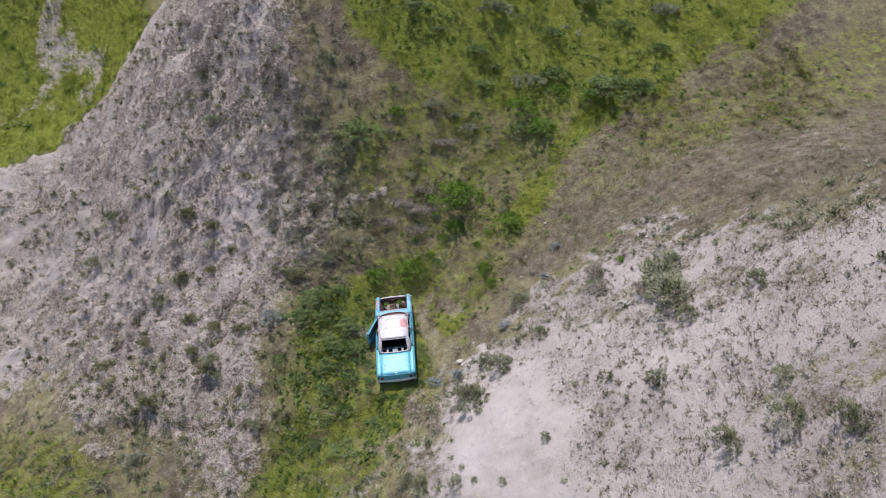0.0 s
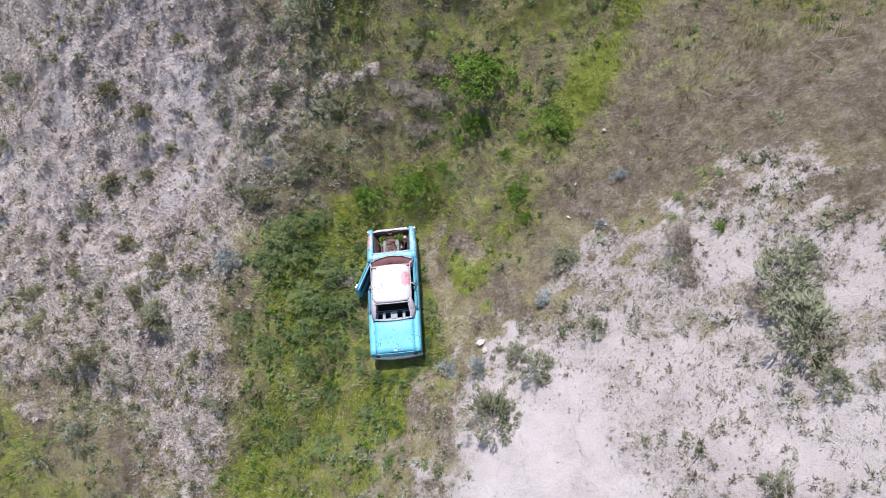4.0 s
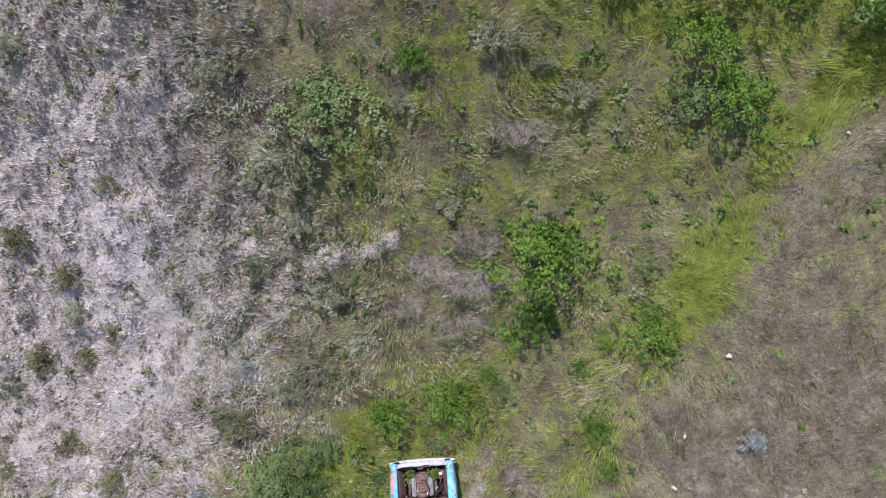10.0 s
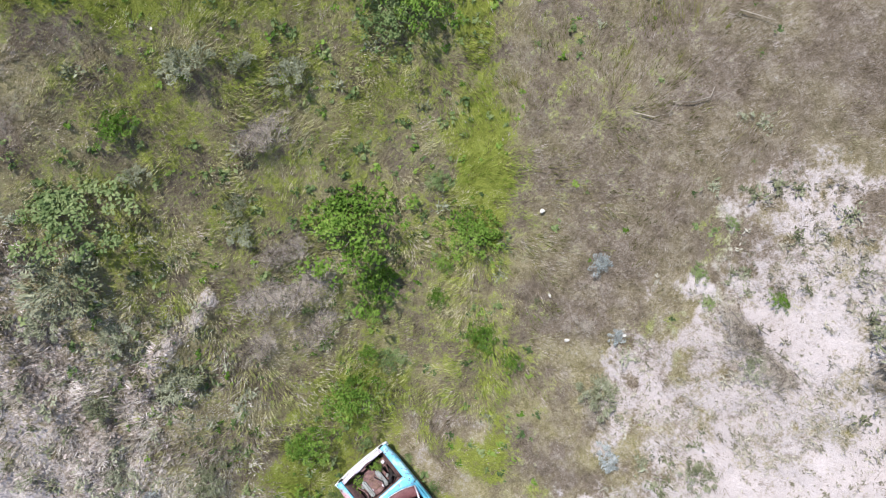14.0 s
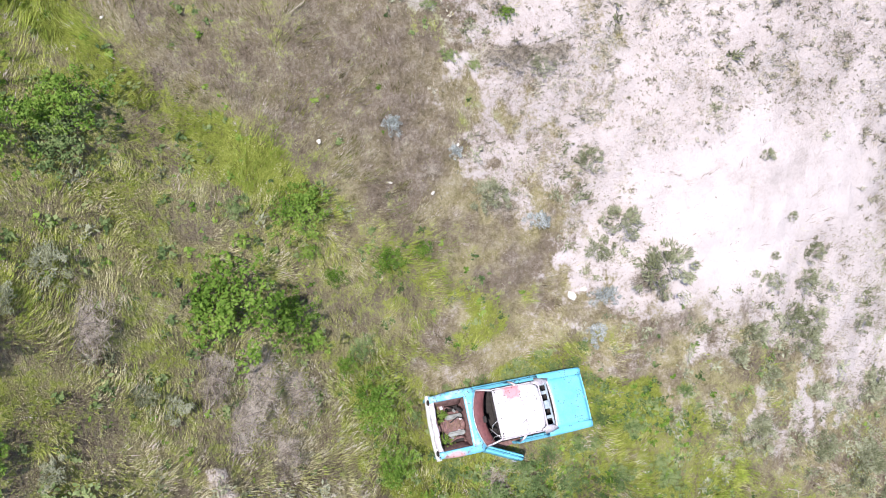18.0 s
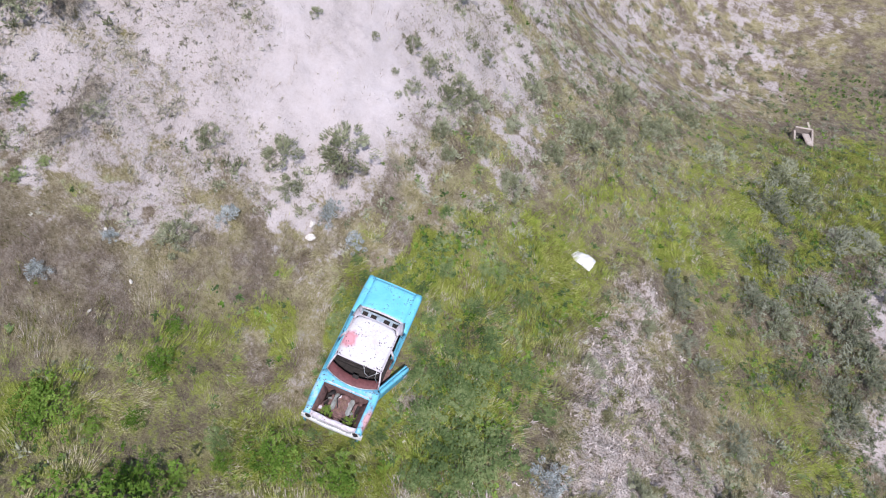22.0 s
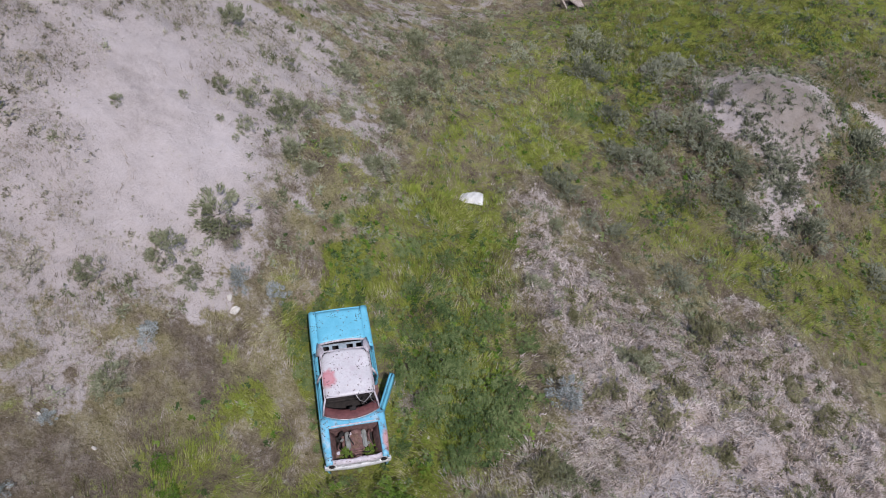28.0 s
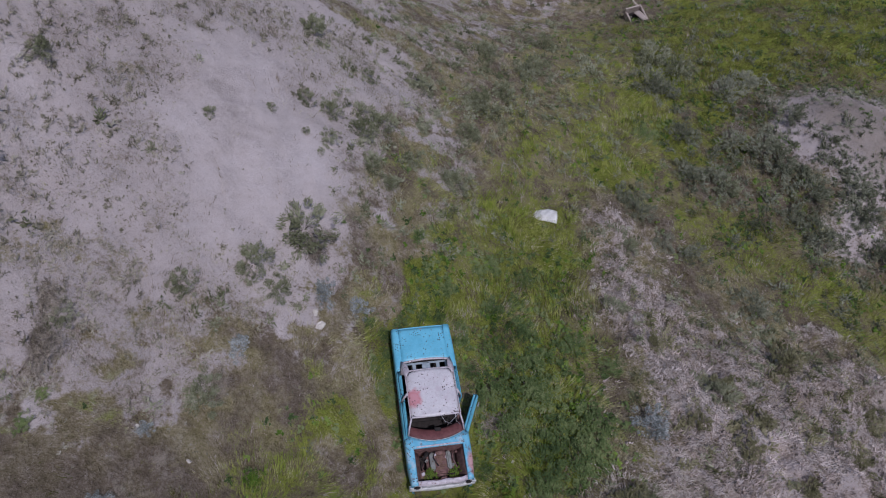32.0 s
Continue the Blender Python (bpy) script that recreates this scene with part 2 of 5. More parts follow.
M_BRUSH = foliage("grey_brush", [(0.15, (0.22, 0.195, 0.15)), (0.5, (0.43, 0.385, 0.325)), (0.85, (0.64, 0.585, 0.53))], 0.7, sheer=0.2, lift=1.0, tuft=0.6)
M_TWIG = surface("grey_twigs", (0.13, 0.10, 0.085), (0.26, 0.22, 0.20), 8, 0.9)
M_DEADTWIG = foliage("dead_brush", [(0.15, (0.09, 0.075, 0.055)), (0.5, (0.235, 0.20, 0.155)), (0.8, (0.42, 0.37, 0.31))], 0.7, sheer=0.0, lift=0.4, each=0.7)

# ---- the lie of the land ----
POLY = (0.859, 3.619, 3.351, 0.658, -2.285, 1.717, 0.483, -1.904, 0.301, 0.914)
SWELLS = ((-5.5, 1.5, 2.5, 1.083), (-9, -4, 3, -0.502), (-12, 6, 4, -0.195), (3, -8, 3, 0.609), (-11, -9, 4, -0.58), (9, 0, 4, 0.308), (-17, -6, 4, 0.273),
          (-4, -8, 3, -0.415), (6, 7, 4, -0.683), (0, -2.5, 2.5, -0.491), (3, 2, 3, -0.734), (0, 1.8, 2, -0.597), (-19, -9.5, 2.4, 1.75), (-6.9, -6.7, 1.0, 0.6), (-4.9, -7.3, 1.1, -0.45))


def soft_clamp(v, a, b):
    return a + np.logaddexp(0, (v - a) / 1.5) * 1.5 - np.logaddexp(0, (v - b) / 1.5) * 1.5


def smooth(a, b, v):
    t = np.clip((v - a) / (b - a), 0, 1)
    return t * t * (3 - 2 * t)


def lattice(x, y, seed):
    """Smooth value noise, 0 to 1, with cells of one unit."""
    xi, yi = np.floor(x).astype(np.int64), np.floor(y).astype(np.int64)
    fx, fy = x - xi, y - yi
    fx, fy = fx * fx * (3 - 2 * fx), fy * fy * (3 - 2 * fy)

    def corner(i, j):
        k = (i * 374761393 + j * 668265263 + seed * 974711) & 0x7FFFFFFF
        k = ((k ^ (k >> 13)) * 1274126177) & 0x7FFFFFFF
        return ((k ^ (k >> 16)) & 0xFFFF) / 65535.0

    return (corner(xi, yi) * (1 - fx) + corner(xi + 1, yi) * fx) * (1 - fy) + (corner(xi, yi + 1) * (1 - fx) + corner(xi + 1, yi + 1) * fx) * fy


def rough_noise(x, y, size, seed, octaves=4):
    total, weight, w = 0, 0, 1.0
    for k in range(octaves):
        total, weight = total + w * lattice(x / size * 2 ** k + 17.3 * k, y / size * 2 ** k - 9.1 * k, seed + k), weight + w
        w *= 0.55
    return total / weight


def broad_land(x, y):
    x, y = np.asarray(x, float), np.asarray(y, float)
    cx, cy = soft_clamp(x, -20, 15), soft_clamp(y, -24, 16)
    u, v, c = cx / 10, cy / 10, POLY
    z = c[0] + c[1] * u + c[2] * v + c[3] * u * u + c[4] * u * v + c[5] * v * v + c[6] * u ** 3 + c[7] * u * u * v + c[8] * u * v * v + c[9] * v ** 3
    for a, b, s, q in SWELLS:
        z = z + q * np.exp(-((x - a) ** 2 + (y - b) ** 2) / (2 * s * s))
    z = z + 0.42 * (y - soft_clamp(y, -90, 16)) * (y < 70) + 0.42 * 54 * (y >= 70) + 0.3 * (np.maximum(y, -60) - soft_clamp(np.maximum(y, -60), -24, 90)) + 0.12 * (np.clip(x, -70, 60) - soft_clamp(np.clip(x, -70, 60), -20, 15))
    beyond = y - (20.5 + 0.28 * (x + 14))
    return z - 13 * smooth(0, 12, beyond) * smooth(-8.5, -13, x) + 10 * smooth(22, 45, beyond) * smooth(-8.5, -13, x)


CAR_TURN = pose(0, 0, 0, 12.5, -6.8, 0)
CAR_POSE = Matrix.Translation(Vector((0, 0, 0.75)) - CAR_TURN.to_3x3() @ Vector((0, 0, 0.80))) @ CAR_TURN


def land(x, y):
    """Height of the ground: the broad form, rills and lumps, and a levelled bed under the car."""
    z = broad_land(x, y)
    x, y = np.asarray(x, float), np.asarray(y, float)
    bare, rocky = cover_clay(x, y), cover_stony(x, y)
    z = z + (rough_noise(x, y, 1.6, 3) - 0.5) * (0.28 + 0.10 * bare + (0.75 + 0.5 * smooth(5.5, 2.5, y)) * rocky) + (rough_noise(x, y, 0.5, 8, 2) - 0.5) * (0.16 + 0.02 * bare + 0.34 * rocky)
    z = z + (rough_noise(x, y, 0.26, 14, 2) - 0.5) * 0.22 * rocky
    z = z + 0.6 * rocky * (0.6 - 2 * np.abs(rough_noise(x + 0.4 * y, y, 1.1, 12, 3) - 0.5))
    bed = CAR_POSE.translation.z + 0.03 + 0.2217 * y + 0.119 * x
    near = 1 - smooth(0.0, 0.9, np.maximum(np.abs(x) - 1.0, np.abs(y) - 2.3))
    return z + (bed - z) * near


def height(x, y):
    return float(land(np.array([x]), np.array([y]))[0])


# ---- what covers it ----
def inside(x, y, outline, soft):
    """1 inside the outline, 0 outside, with a soft edge."""
    x, y = np.asarray(x, float), np.asarray(y, float)
    near, odd = np.full(x.shape, 1e9), np.zeros(x.shape, bool)
    for (ax, ay), (bx, by) in zip(outline, outline[1:] + outline[:1]):
        t = np.clip(((x - ax) * (bx - ax) + (y - ay) * (by - ay)) / ((bx - ax) ** 2 + (by - ay) ** 2), 0, 1)
        near = np.minimum(near, np.hypot(x - ax - t * (bx - ax), y - ay - t * (by - ay)))
        if ay != by:
            odd ^= ((ay > y) != (by > y)) & (x < (bx - ax) * (y - ay) / (by - ay) + ax)
    return smooth(-soft, soft, np.where(odd, near, -near))


def along(x, y, line, wide):
    near = np.full(np.shape(x), 1e9)
    for (ax, ay), (bx, by) in zip(line, line[1:]):
        t = np.clip(((x - ax) * (bx - ax) + (y - ay) * (by - ay)) / ((bx - ax) ** 2 + (by - ay) ** 2), 0, 1)
        near = np.minimum(near, np.hypot(x - ax - t * (bx - ax), y - ay - t * (by - ay)))
    return 1 - smooth(wide * 0.5, wide * 1.3, near)


CLAY_HILL = [(10.2, -0.3), (8.6, -0.5), (7.0, -0.9), (5.9, -1.9), (4.6, -2.6), (3.1, -2.5), (2.7, -4.3), (2.0, -5.7), (1.5, -7.2), (1.0, -9.5), (-0.8, -11.3), (-1.0, -15), (0, -19), (2, -30), (40, -40), (40, -15), (15, -8.5), (13, -5)]
CLAY_BARE = [(6.4, -8.3), (5.6, -6.2), (4.8, -4.9), (3.7, -4.8), (2.2, -5.6), (1.65, -6.8), (1.8, -8.4), (2.8, -9.6), (3.1, -11.6), (4.8, -12.2)]
SPUR = [(-5.4, 9.6), (-6.6, 6.6), (-5.2, 3.6), (-6.0, 1.8), (-6.4, 0.0), (-5.7, -2.0), (-6.1, -4.4), (-6.9, -7.2), (-8.0, -6.6), (-8.8, -3.2), (-10.2, -1.5), (-13.3, -1.0), (-14.7, 0.8), (-17.6, 3.6), (-26, 8), (-30, 18), (-22, 24), (-9, 24), (-5.8, 15)]
MOUND = [(-16.6, -13.0), (-18.4, -13.2), (-20.0, -12.6), (-22.2, -11.6), (-22.6, -10.2), (-21.6, -8.9), (-19.4, -7.1), (-18.2, -4.8), (-16.8, -4.4), (-15.1, -4.7), (-16.5, -6.0), (-17.0, -7.6), (-15.9, -9.2), (-15.6, -11.0)]
MOUND_TOP = [(-17.8, -12.4), (-19.8, -12.0), (-21.5, -10.6), (-21.8, -9.4), (-19.6, -7.8), (-18.6, -7.4), (-17.8, -8.8), (-17.2, -10.5)]
PALE_BANK = [(-23.6, -10.6), (-25.6, -9.4), (-25.0, -7.6), (-23.4, -8.4)]
RILL = [(8, -17.2), (4.3, -16.8), (1.9, -16.3), (-0.6, -15.4), (-1.8, -14.0), (-2.2, -13.0)]
SOUTH_SLOPE = [(-0.6, -12.0), (-3.0, -14.5), (-6.5, -18.0), (-10.0, -23.0), (-12.5, -26.0), (-20, -40), (4, -40), (2, -20)]
GULLY = [(20, 15), (13, 10.6), (9.4, 9.2), (7.8, 7.2), (6.2, 4.6), (4.9, 2.9), (3.6, 1.4)]
MEADOW = [(2.4, -1.6), (1.2, -4.4), (-1.0, -6.4), (-2.6, -8.2), (-5.0, -11.0), (-9.6, -14.2), (-12.5, -18.6), (-18, -26), (-34, -30), (-34, -14), (-24, -13.5), (-16, -13.5), (-12.4, -9.5), (-9.8, -7.6), (-7.4, -7.9), (-6.2, -5.8), (-5.4, -3.4), (-5.6, -1.0), (-4.9, 1.4), (-4.2, 3.2), (-2.2, 3.8), (0.8, 4.6), (3.6, 3.4), (3.0, 0.6)]
UPPER = [(-2.0, 13.4), (-4.5, 18), (-6, 60), (60, 60), (36, 22), (21, 14), (14, 11.2), (9.8, 9.2), (8.2, 8.4), (7.0, 9.2), (5.2, 9.8), (3.6, 10.6), (1.0, 11.8)]
SOUTH_SCRUB = [(1.7, -6.9), (1.3, -9.2), (0.0, -9.9), (-0.5, -10.5), (-1.8, -13.6), (-1.5, -15.6), (-3.6, -22.6), (-14.4, -24.6), (-12.2, -18.6), (-7.7, -12.3), (-4.1, -11.2), (-2.6, -9.9), (-2.2, -6.8), (-0.4, -5.7), (1.0, -5.5), (1.6, -5.6)]
DARK_SAGE = ([(-6.7, 12.1), (-2.9, 11.6), (-2.9, 10.0), (-4.2, 9.4), (-5.4, 9.4), (-6.4, 10.7)], [(-5.7, 7.5), (-4.4, 7.8), (-1.8, 7.7), (-1.6, 6.9), (-3.3, 6.5), (-5.2, 6.3)],
             [(-5.6, 5.5), (-3.7, 6.0), (-1.9, 6.4), (-1.2, 5.7), (-1.7, 4.7), (-2.1, 3.5), (-3.8, 3.1), (-5.0, 3.0), (-5.4, 4.1), (-6.1, 4.9)])
SAGE_BELTS = ([(-15.0, -14.8), (-16.5, -14.9), (-16.4, -12.4), (-15.2, -10.7), (-16.3, -9.0), (-16.7, -6.5), (-15.2, -5.1), (-13.4, -6.8), (-12.7, -8.1), (-10.8, -8.9), (-11.8, -10.2), (-14.0, -10.1), (-14.0, -12.3)],
              [(-17.2, -3.7), (-18.7, -4.8), (-20.2, -6.9), (-22.7, -7.3), (-23.5, -7.0), (-22.3, -4.5), (-18.5, -2.9)], [(-15.6, -19.0), (-28.6, -16.0), (-26.3, -12.3), (-24.1, -13.3), (-16.7, -14.8)])
BRIGHT_STRIP = [(-11.0, -15.4), (-13.0, -18.5), (-15.4, -18.4), (-15.7, -15.7), (-13.1, -13.4), (-11.5, -11.0), (-9.4, -8.5), (-8.8, -10.6), (-9.8, -13.2)]
THIN_MEADOW = [(-4.3, -10.9), (-7.5, -11.6), (-6.7, -7.5), (-5.6, -7.5), (-4.1, -7.6)]
LUSH = [(-0.2, -4.7), (-2.0, -5.6), (-5.2, -6.6), (-6.4, -5.6), (-5.1, -0.6), (-4.0, 0.0), (-3.7, -1.7), (-2.6, -2.3), (-1.3, -2.8), (-0.2, -3.7)]
DEEP_GULLY = [(8.7, 7.4), (8.3, 6.4), (7.8, 5.5), (7.3, 5.2), (6.8, 4.7), (6.5, 3.9), (5.7, 3.6), (6.1, 5.3), (6.4, 6.6), (7.3, 7.4)]
TUSSOCKS = [(1.5, 1.4), (2.5, 2.2), (3.8, 1.9), (4.2, 1.0), (3.2, -0.2), (2.0, -0.1)]
EAST_UPPER = [(5.6, 2.6), (7.6, 4.6), (9.0, 7.0), (10.4, 8.5), (14.5, 10.8), (22, 13.3), (40, 18), (40, 8), (18, 5.4), (12, 4.2), (8.4, 2.4)]
EAST_HILL = [(5.0, 1.6), (6.4, 3.4), (7.4, 4.8), (9.0, 7.2), (10.4, 8.6), (14.5, 10.8), (22, 13.3), (40, 16), (40, -10), (14, -6), (10, -0.2), (7.4, -0.6)]
SIDE_VALLEY = [(-11.2, -7.4), (-11.6, -4.2), (-13.4, -2.2), (-16.0, 0.0), (-19.6, 2.2), (-30, 4), (-34, -8), (-24, -7), (-18.5, -3.2), (-15, -4.4), (-13.6, -7.2)]
LOWER = [(-0.4, -6), (-0.8, -9.5), (-2.4, -12.6), (-6, -16.6), (-9.5, -21.5), (-13, -26), (-17, -22), (-12, -16), (-9, -13), (-5, -10.5), (-2.6, -8)]
SOUTH_WEST = [(-10.5, -8.5), (-13, -3), (-20, 2), (-60, 8), (-60, -60), (-14, -30), (-12, -16)]
FAR_VALLEY = [(-13, 30), (-24, 24), (-34, 18), (-80, 22), (-80, 60), (-30, 60)]


BESIDE_GULLY = [(9.2, 9.6), (7.4, 7.2), (5.8, 4.6), (4.6, 2.9), (3.2, 1.2), (1.6, 2.6), (0.6, 5.0), (2.2, 8.2), (4.0, 12.0)]


CLAY_FRINGE = [(10.4, 0.7), (9.4, 0.5), (8.6, -0.2), (7.2, -0.6), (6.0, -1.4)]


def cover_clay(x, y):
    w = 1.6 * (rough_noise(x, y, 1.5, 21) - 0.5) + 1.3 * (rough_noise(x, y, 0.55, 22, 3) - 0.5)
    hill = inside(x + w, y - w, CLAY_HILL, 3.4)
    w3 = 0.9 * (rough_noise(x, y, 0.3, 27, 2) - 0.5)
    c = np.maximum(inside(x + w + w3, y - w + w3, CLAY_HILL, 1.5), 0.9 * smooth(0.05, 0.4, hill) * smooth(0.50, 0.62, rough_noise(x, y, 0.7, 23)))
    c = np.maximum(c, np.maximum(0.95 * inside(x + 0.9 * w, y - 0.9 * w, MOUND, 1.0), inside(x + 0.4 * w, y - 0.4 * w, PALE_BANK, 0.5)))
    c = np.maximum(c, 0.8 * inside(x + w, y - w, SOUTH_SCRUB, 0.9) * smooth(0.45, 0.58, rough_noise(x, y, 0.8, 28, 3)) * smooth(-10, -3.0, x + 0.25 * y))
    c = np.maximum(c, 0.7 * inside(x + w, y - w, SOUTH_SLOPE, 2.2) * smooth(0.40, 0.56, rough_noise(x, y, 0.7, 24, 3)))
    return np.clip(c * (1 - 0.9 * along(x + 0.7 * w, y - 0.7 * w, RILL, 0.6) * (0.4 + 0.9 * rough_noise(x, y, 0.8, 26))), 0, 1)


BARE_SPOTS = ([(2.1, -1.5), (1.9, -0.6), (1.55, 0.2), (1.3, 1.2), (1.6, 2.2)], [(2.4, -1.2), (2.5, -2.0)], [(1.0, -2.9), (0.6, -3.9), (0.7, -4.7), (-0.5, -5.1)], [(2.9, 0.8), (2.4, 1.6)])
LAVENDER_BANK = [(-5.2, 4.6), (-5.4, 9.0), (-8.2, 10.5), (-10.5, 8.6), (-10.0, 5.0), (-7.0, 3.6)]
SPUR_FOOT = [(-6.2, 2.4), (-4.2, 3.6), (-3.0, 5.0), (-2.6, 7.0), (-3.4, 9.6), (-6.5, 10)]
SPUR_TRAIL = [(-14, 6.4), (-9.2, 6.2), (-6.6, 5.95), (-4.8, 6.05), (-3.0, 6.5), (-1.7, 6.95), (-0.5, 7.1)]


def worn(x, y):
    """Trodden earth round the car."""
    w = 0.7 * (rough_noise(x, y, 0.6, 25) - 0.5)
    return np.max([along(x + w, y - w, line, 0.33) for line in BARE_SPOTS], 0)


def cover_stony(x, y):
    w = 1.7 * (rough_noise(x, y, 1.5, 31) - 0.5) + 1.2 * (rough_noise(x, y, 0.5, 32, 3) - 0.5)
    low = smooth(5.5, 2.5, y)
    spur = np.clip(inside(x + w, y + w, SPUR, 1.9) * (0.45 - 0.30 * low + (1.15 + 0.45 * low) * rough_noise(x + 0.6 * y, y - 0.3 * x, 1.7, 33)), 0, 1)
    return np.clip(np.maximum(np.maximum(spur, 0.8 * smooth(0.52, 0.62, rough_noise(x, y, 4.0, 34)) * inside(x, y, FAR_VALLEY, 2.0)), np.maximum(0.55 * inside(x + w, y - w, SPUR_FOOT, 1.3), 0.75 * along(x + 0.4 * w, y + 0.4 * w, SPUR_TRAIL, 0.28))), 0, 1)


MIDDLE = [(-3.4, 3.6), (0.0, 4.2), (3.2, 1.4), (4.8, 2.6), (6.2, 4.8), (9.0, 8.8), (4, 12), (-2.6, 11), (-4.2, 7.5)]


LOWER_GREEN = [(-1.6, -6.6), (-2.6, -9.6), (-3.8, -12.6), (-5.6, -17.0), (-8.0, -24), (-14.5, -24.5), (-13.0, -18.6), (-8.6, -12.6), (-5.6, -9.4), (-4.0, -7.0)]
WEST_GREEN = [(-8.2, -7.8), (-9.4, -5.8), (-10.6, -3.2), (-12.4, -1.2), (-14.4, -2.4), (-13.4, -5.0), (-12.2, -7.6), (-10.4, -8.8)]


CLAY_SAGE = [(-7.3, -25.4), (-12.5, -25.4), (-9.4, -16.0), (-7.2, -12.4), (-4.8, -11.6), (-2.8, -11.4), (-1.8, -14.0), (-1.8, -19.8)]


def cover_green(x, y):
    w, w2 = 2.2 * (rough_noise(x, y, 1.8, 41) - 0.5), 1.6 * (rough_noise(x, y, 0.6, 42, 3) - 0.5)
    strip = (0.05 + 1.35 * rough_noise(x, y, 1.3, 47)) * (0.6 + 0.5 * smooth(3.5, 6.5, y)) * np.maximum(along(x + 0.6 * w + w2, y - 0.6 * w + w2, GULLY, 0.7), 0.62 * along(x + w + 1.5 * w2, y - w, GULLY, 1.7))
    g = np.maximum(strip, (0.1 + 1.15 * rough_noise(x, y, 1.6, 45)) * inside(x + w + w2, y + w - w2, MEADOW, 1.2))
    g = np.maximum(g, (0.18 + 0.5 * smooth(8.5, 12.5, y) + 0.5 * rough_noise(x, y, 2.2, 49)) * inside(x + w, y + w, UPPER, 1.2))
    g = np.maximum(g, (0.65 * rough_noise(x, y, 1.4, 44)) * inside(x + 0.6 * w + w2, y + 0.6 * w, BESIDE_GULLY, 1.4))
    g = np.maximum(g, (0.02 + 0.60 * rough_noise(x, y, 2.0, 43)) * np.maximum(0.7 * inside(x + w, y - w, LOWER, 1.4), 0.85 * inside(x - w, y + w, SOUTH_WEST, 1.4)))
    g = np.maximum(g, 0.3 * along(x + w2, y - w2, RILL, 0.5))
    g = np.maximum(g, 0.38 * smooth(0.44, 0.6, rough_noise(x, y, 0.7, 46)) * along(x + w2, y - w2, CLAY_FRINGE, 0.7))
    g = np.maximum(g, (0.10 + 0.14 * smooth(6.5, 9, y) + 0.54 * rough_noise(x, y, 1.1, 39)) * inside(x + w, y - w, MIDDLE, 1.2))
    g = np.maximum(g, (0.10 + 0.34 * rough_noise(x, y, 1.0, 38) + 0.14 * smooth(10, 14, x)) * inside(x + 1.5 * w, y + 1.5 * w2, EAST_UPPER, 2.2))
    g = np.maximum(g, (0.25 + 0.75 * rough_noise(x, y, 0.8, 37)) * inside(x + w2, y + w2, TUSSOCKS, 0.7))
    g = np.maximum(g, (0.08 + 0.58 * rough_noise(x, y, 1.3, 36)) * smooth(-17, -12.5, y) * inside(x + w2, y - w2, SOUTH_SCRUB, 0.8))
    g = g * (1 - 0.15 * inside(x + w2, y - w2, SOUTH_SCRUB, 0.8)) * (1 - 0.45 * inside(x + w2, y - w2, THIN_MEADOW, 0.8))
    g = np.maximum(g, (0.06 + 0.8 * rough_noise(x, y, 1.2, 35)) * np.maximum(inside(x + w + w2, y - w2, LOWER_GREEN, 1.2) * (1 - 0.35 * inside(x + w2, y, CLAY_SAGE, 0.8)), 0.85 * inside(x + w2, y + w2, WEST_GREEN, 1.0)))
    g = np.maximum(g, 0.8 * np.max([inside(x + 0.9 * w + 1.3 * w2, y + w2, z, 1.3) for z in (BRIGHT_STRIP, LUSH, DEEP_GULLY)], 0) * (0.15 + 1.15 * rough_noise(x, y, 0.8, 50)))
    return (1 - 0.9 * worn(x, y)) * np.clip(np.maximum(g, np.maximum((0.26 + 0.5 * rough_noise(x, y, 1.8, 40)) * inside(x, y + w, SIDE_VALLEY, 1.0), (0.35 + 0.75 * rough_noise(x, y, 5.0, 48)) * inside(x, y + w, FAR_VALLEY, 2.0))), 0, 1)


def steps(a, b, fine, ratio, limit):
    core = list(np.arange(a, b + fine / 2, fine))
    d, lo, hi = fine, [a], [b]
    while hi[-1] < limit:
        d *= ratio if hi[-1] - b < 42 else 1.4
        lo.append(lo[-1] - d)
        hi.append(hi[-1] + d)
    return np.array(lo[:0:-1] + core + hi[1:])


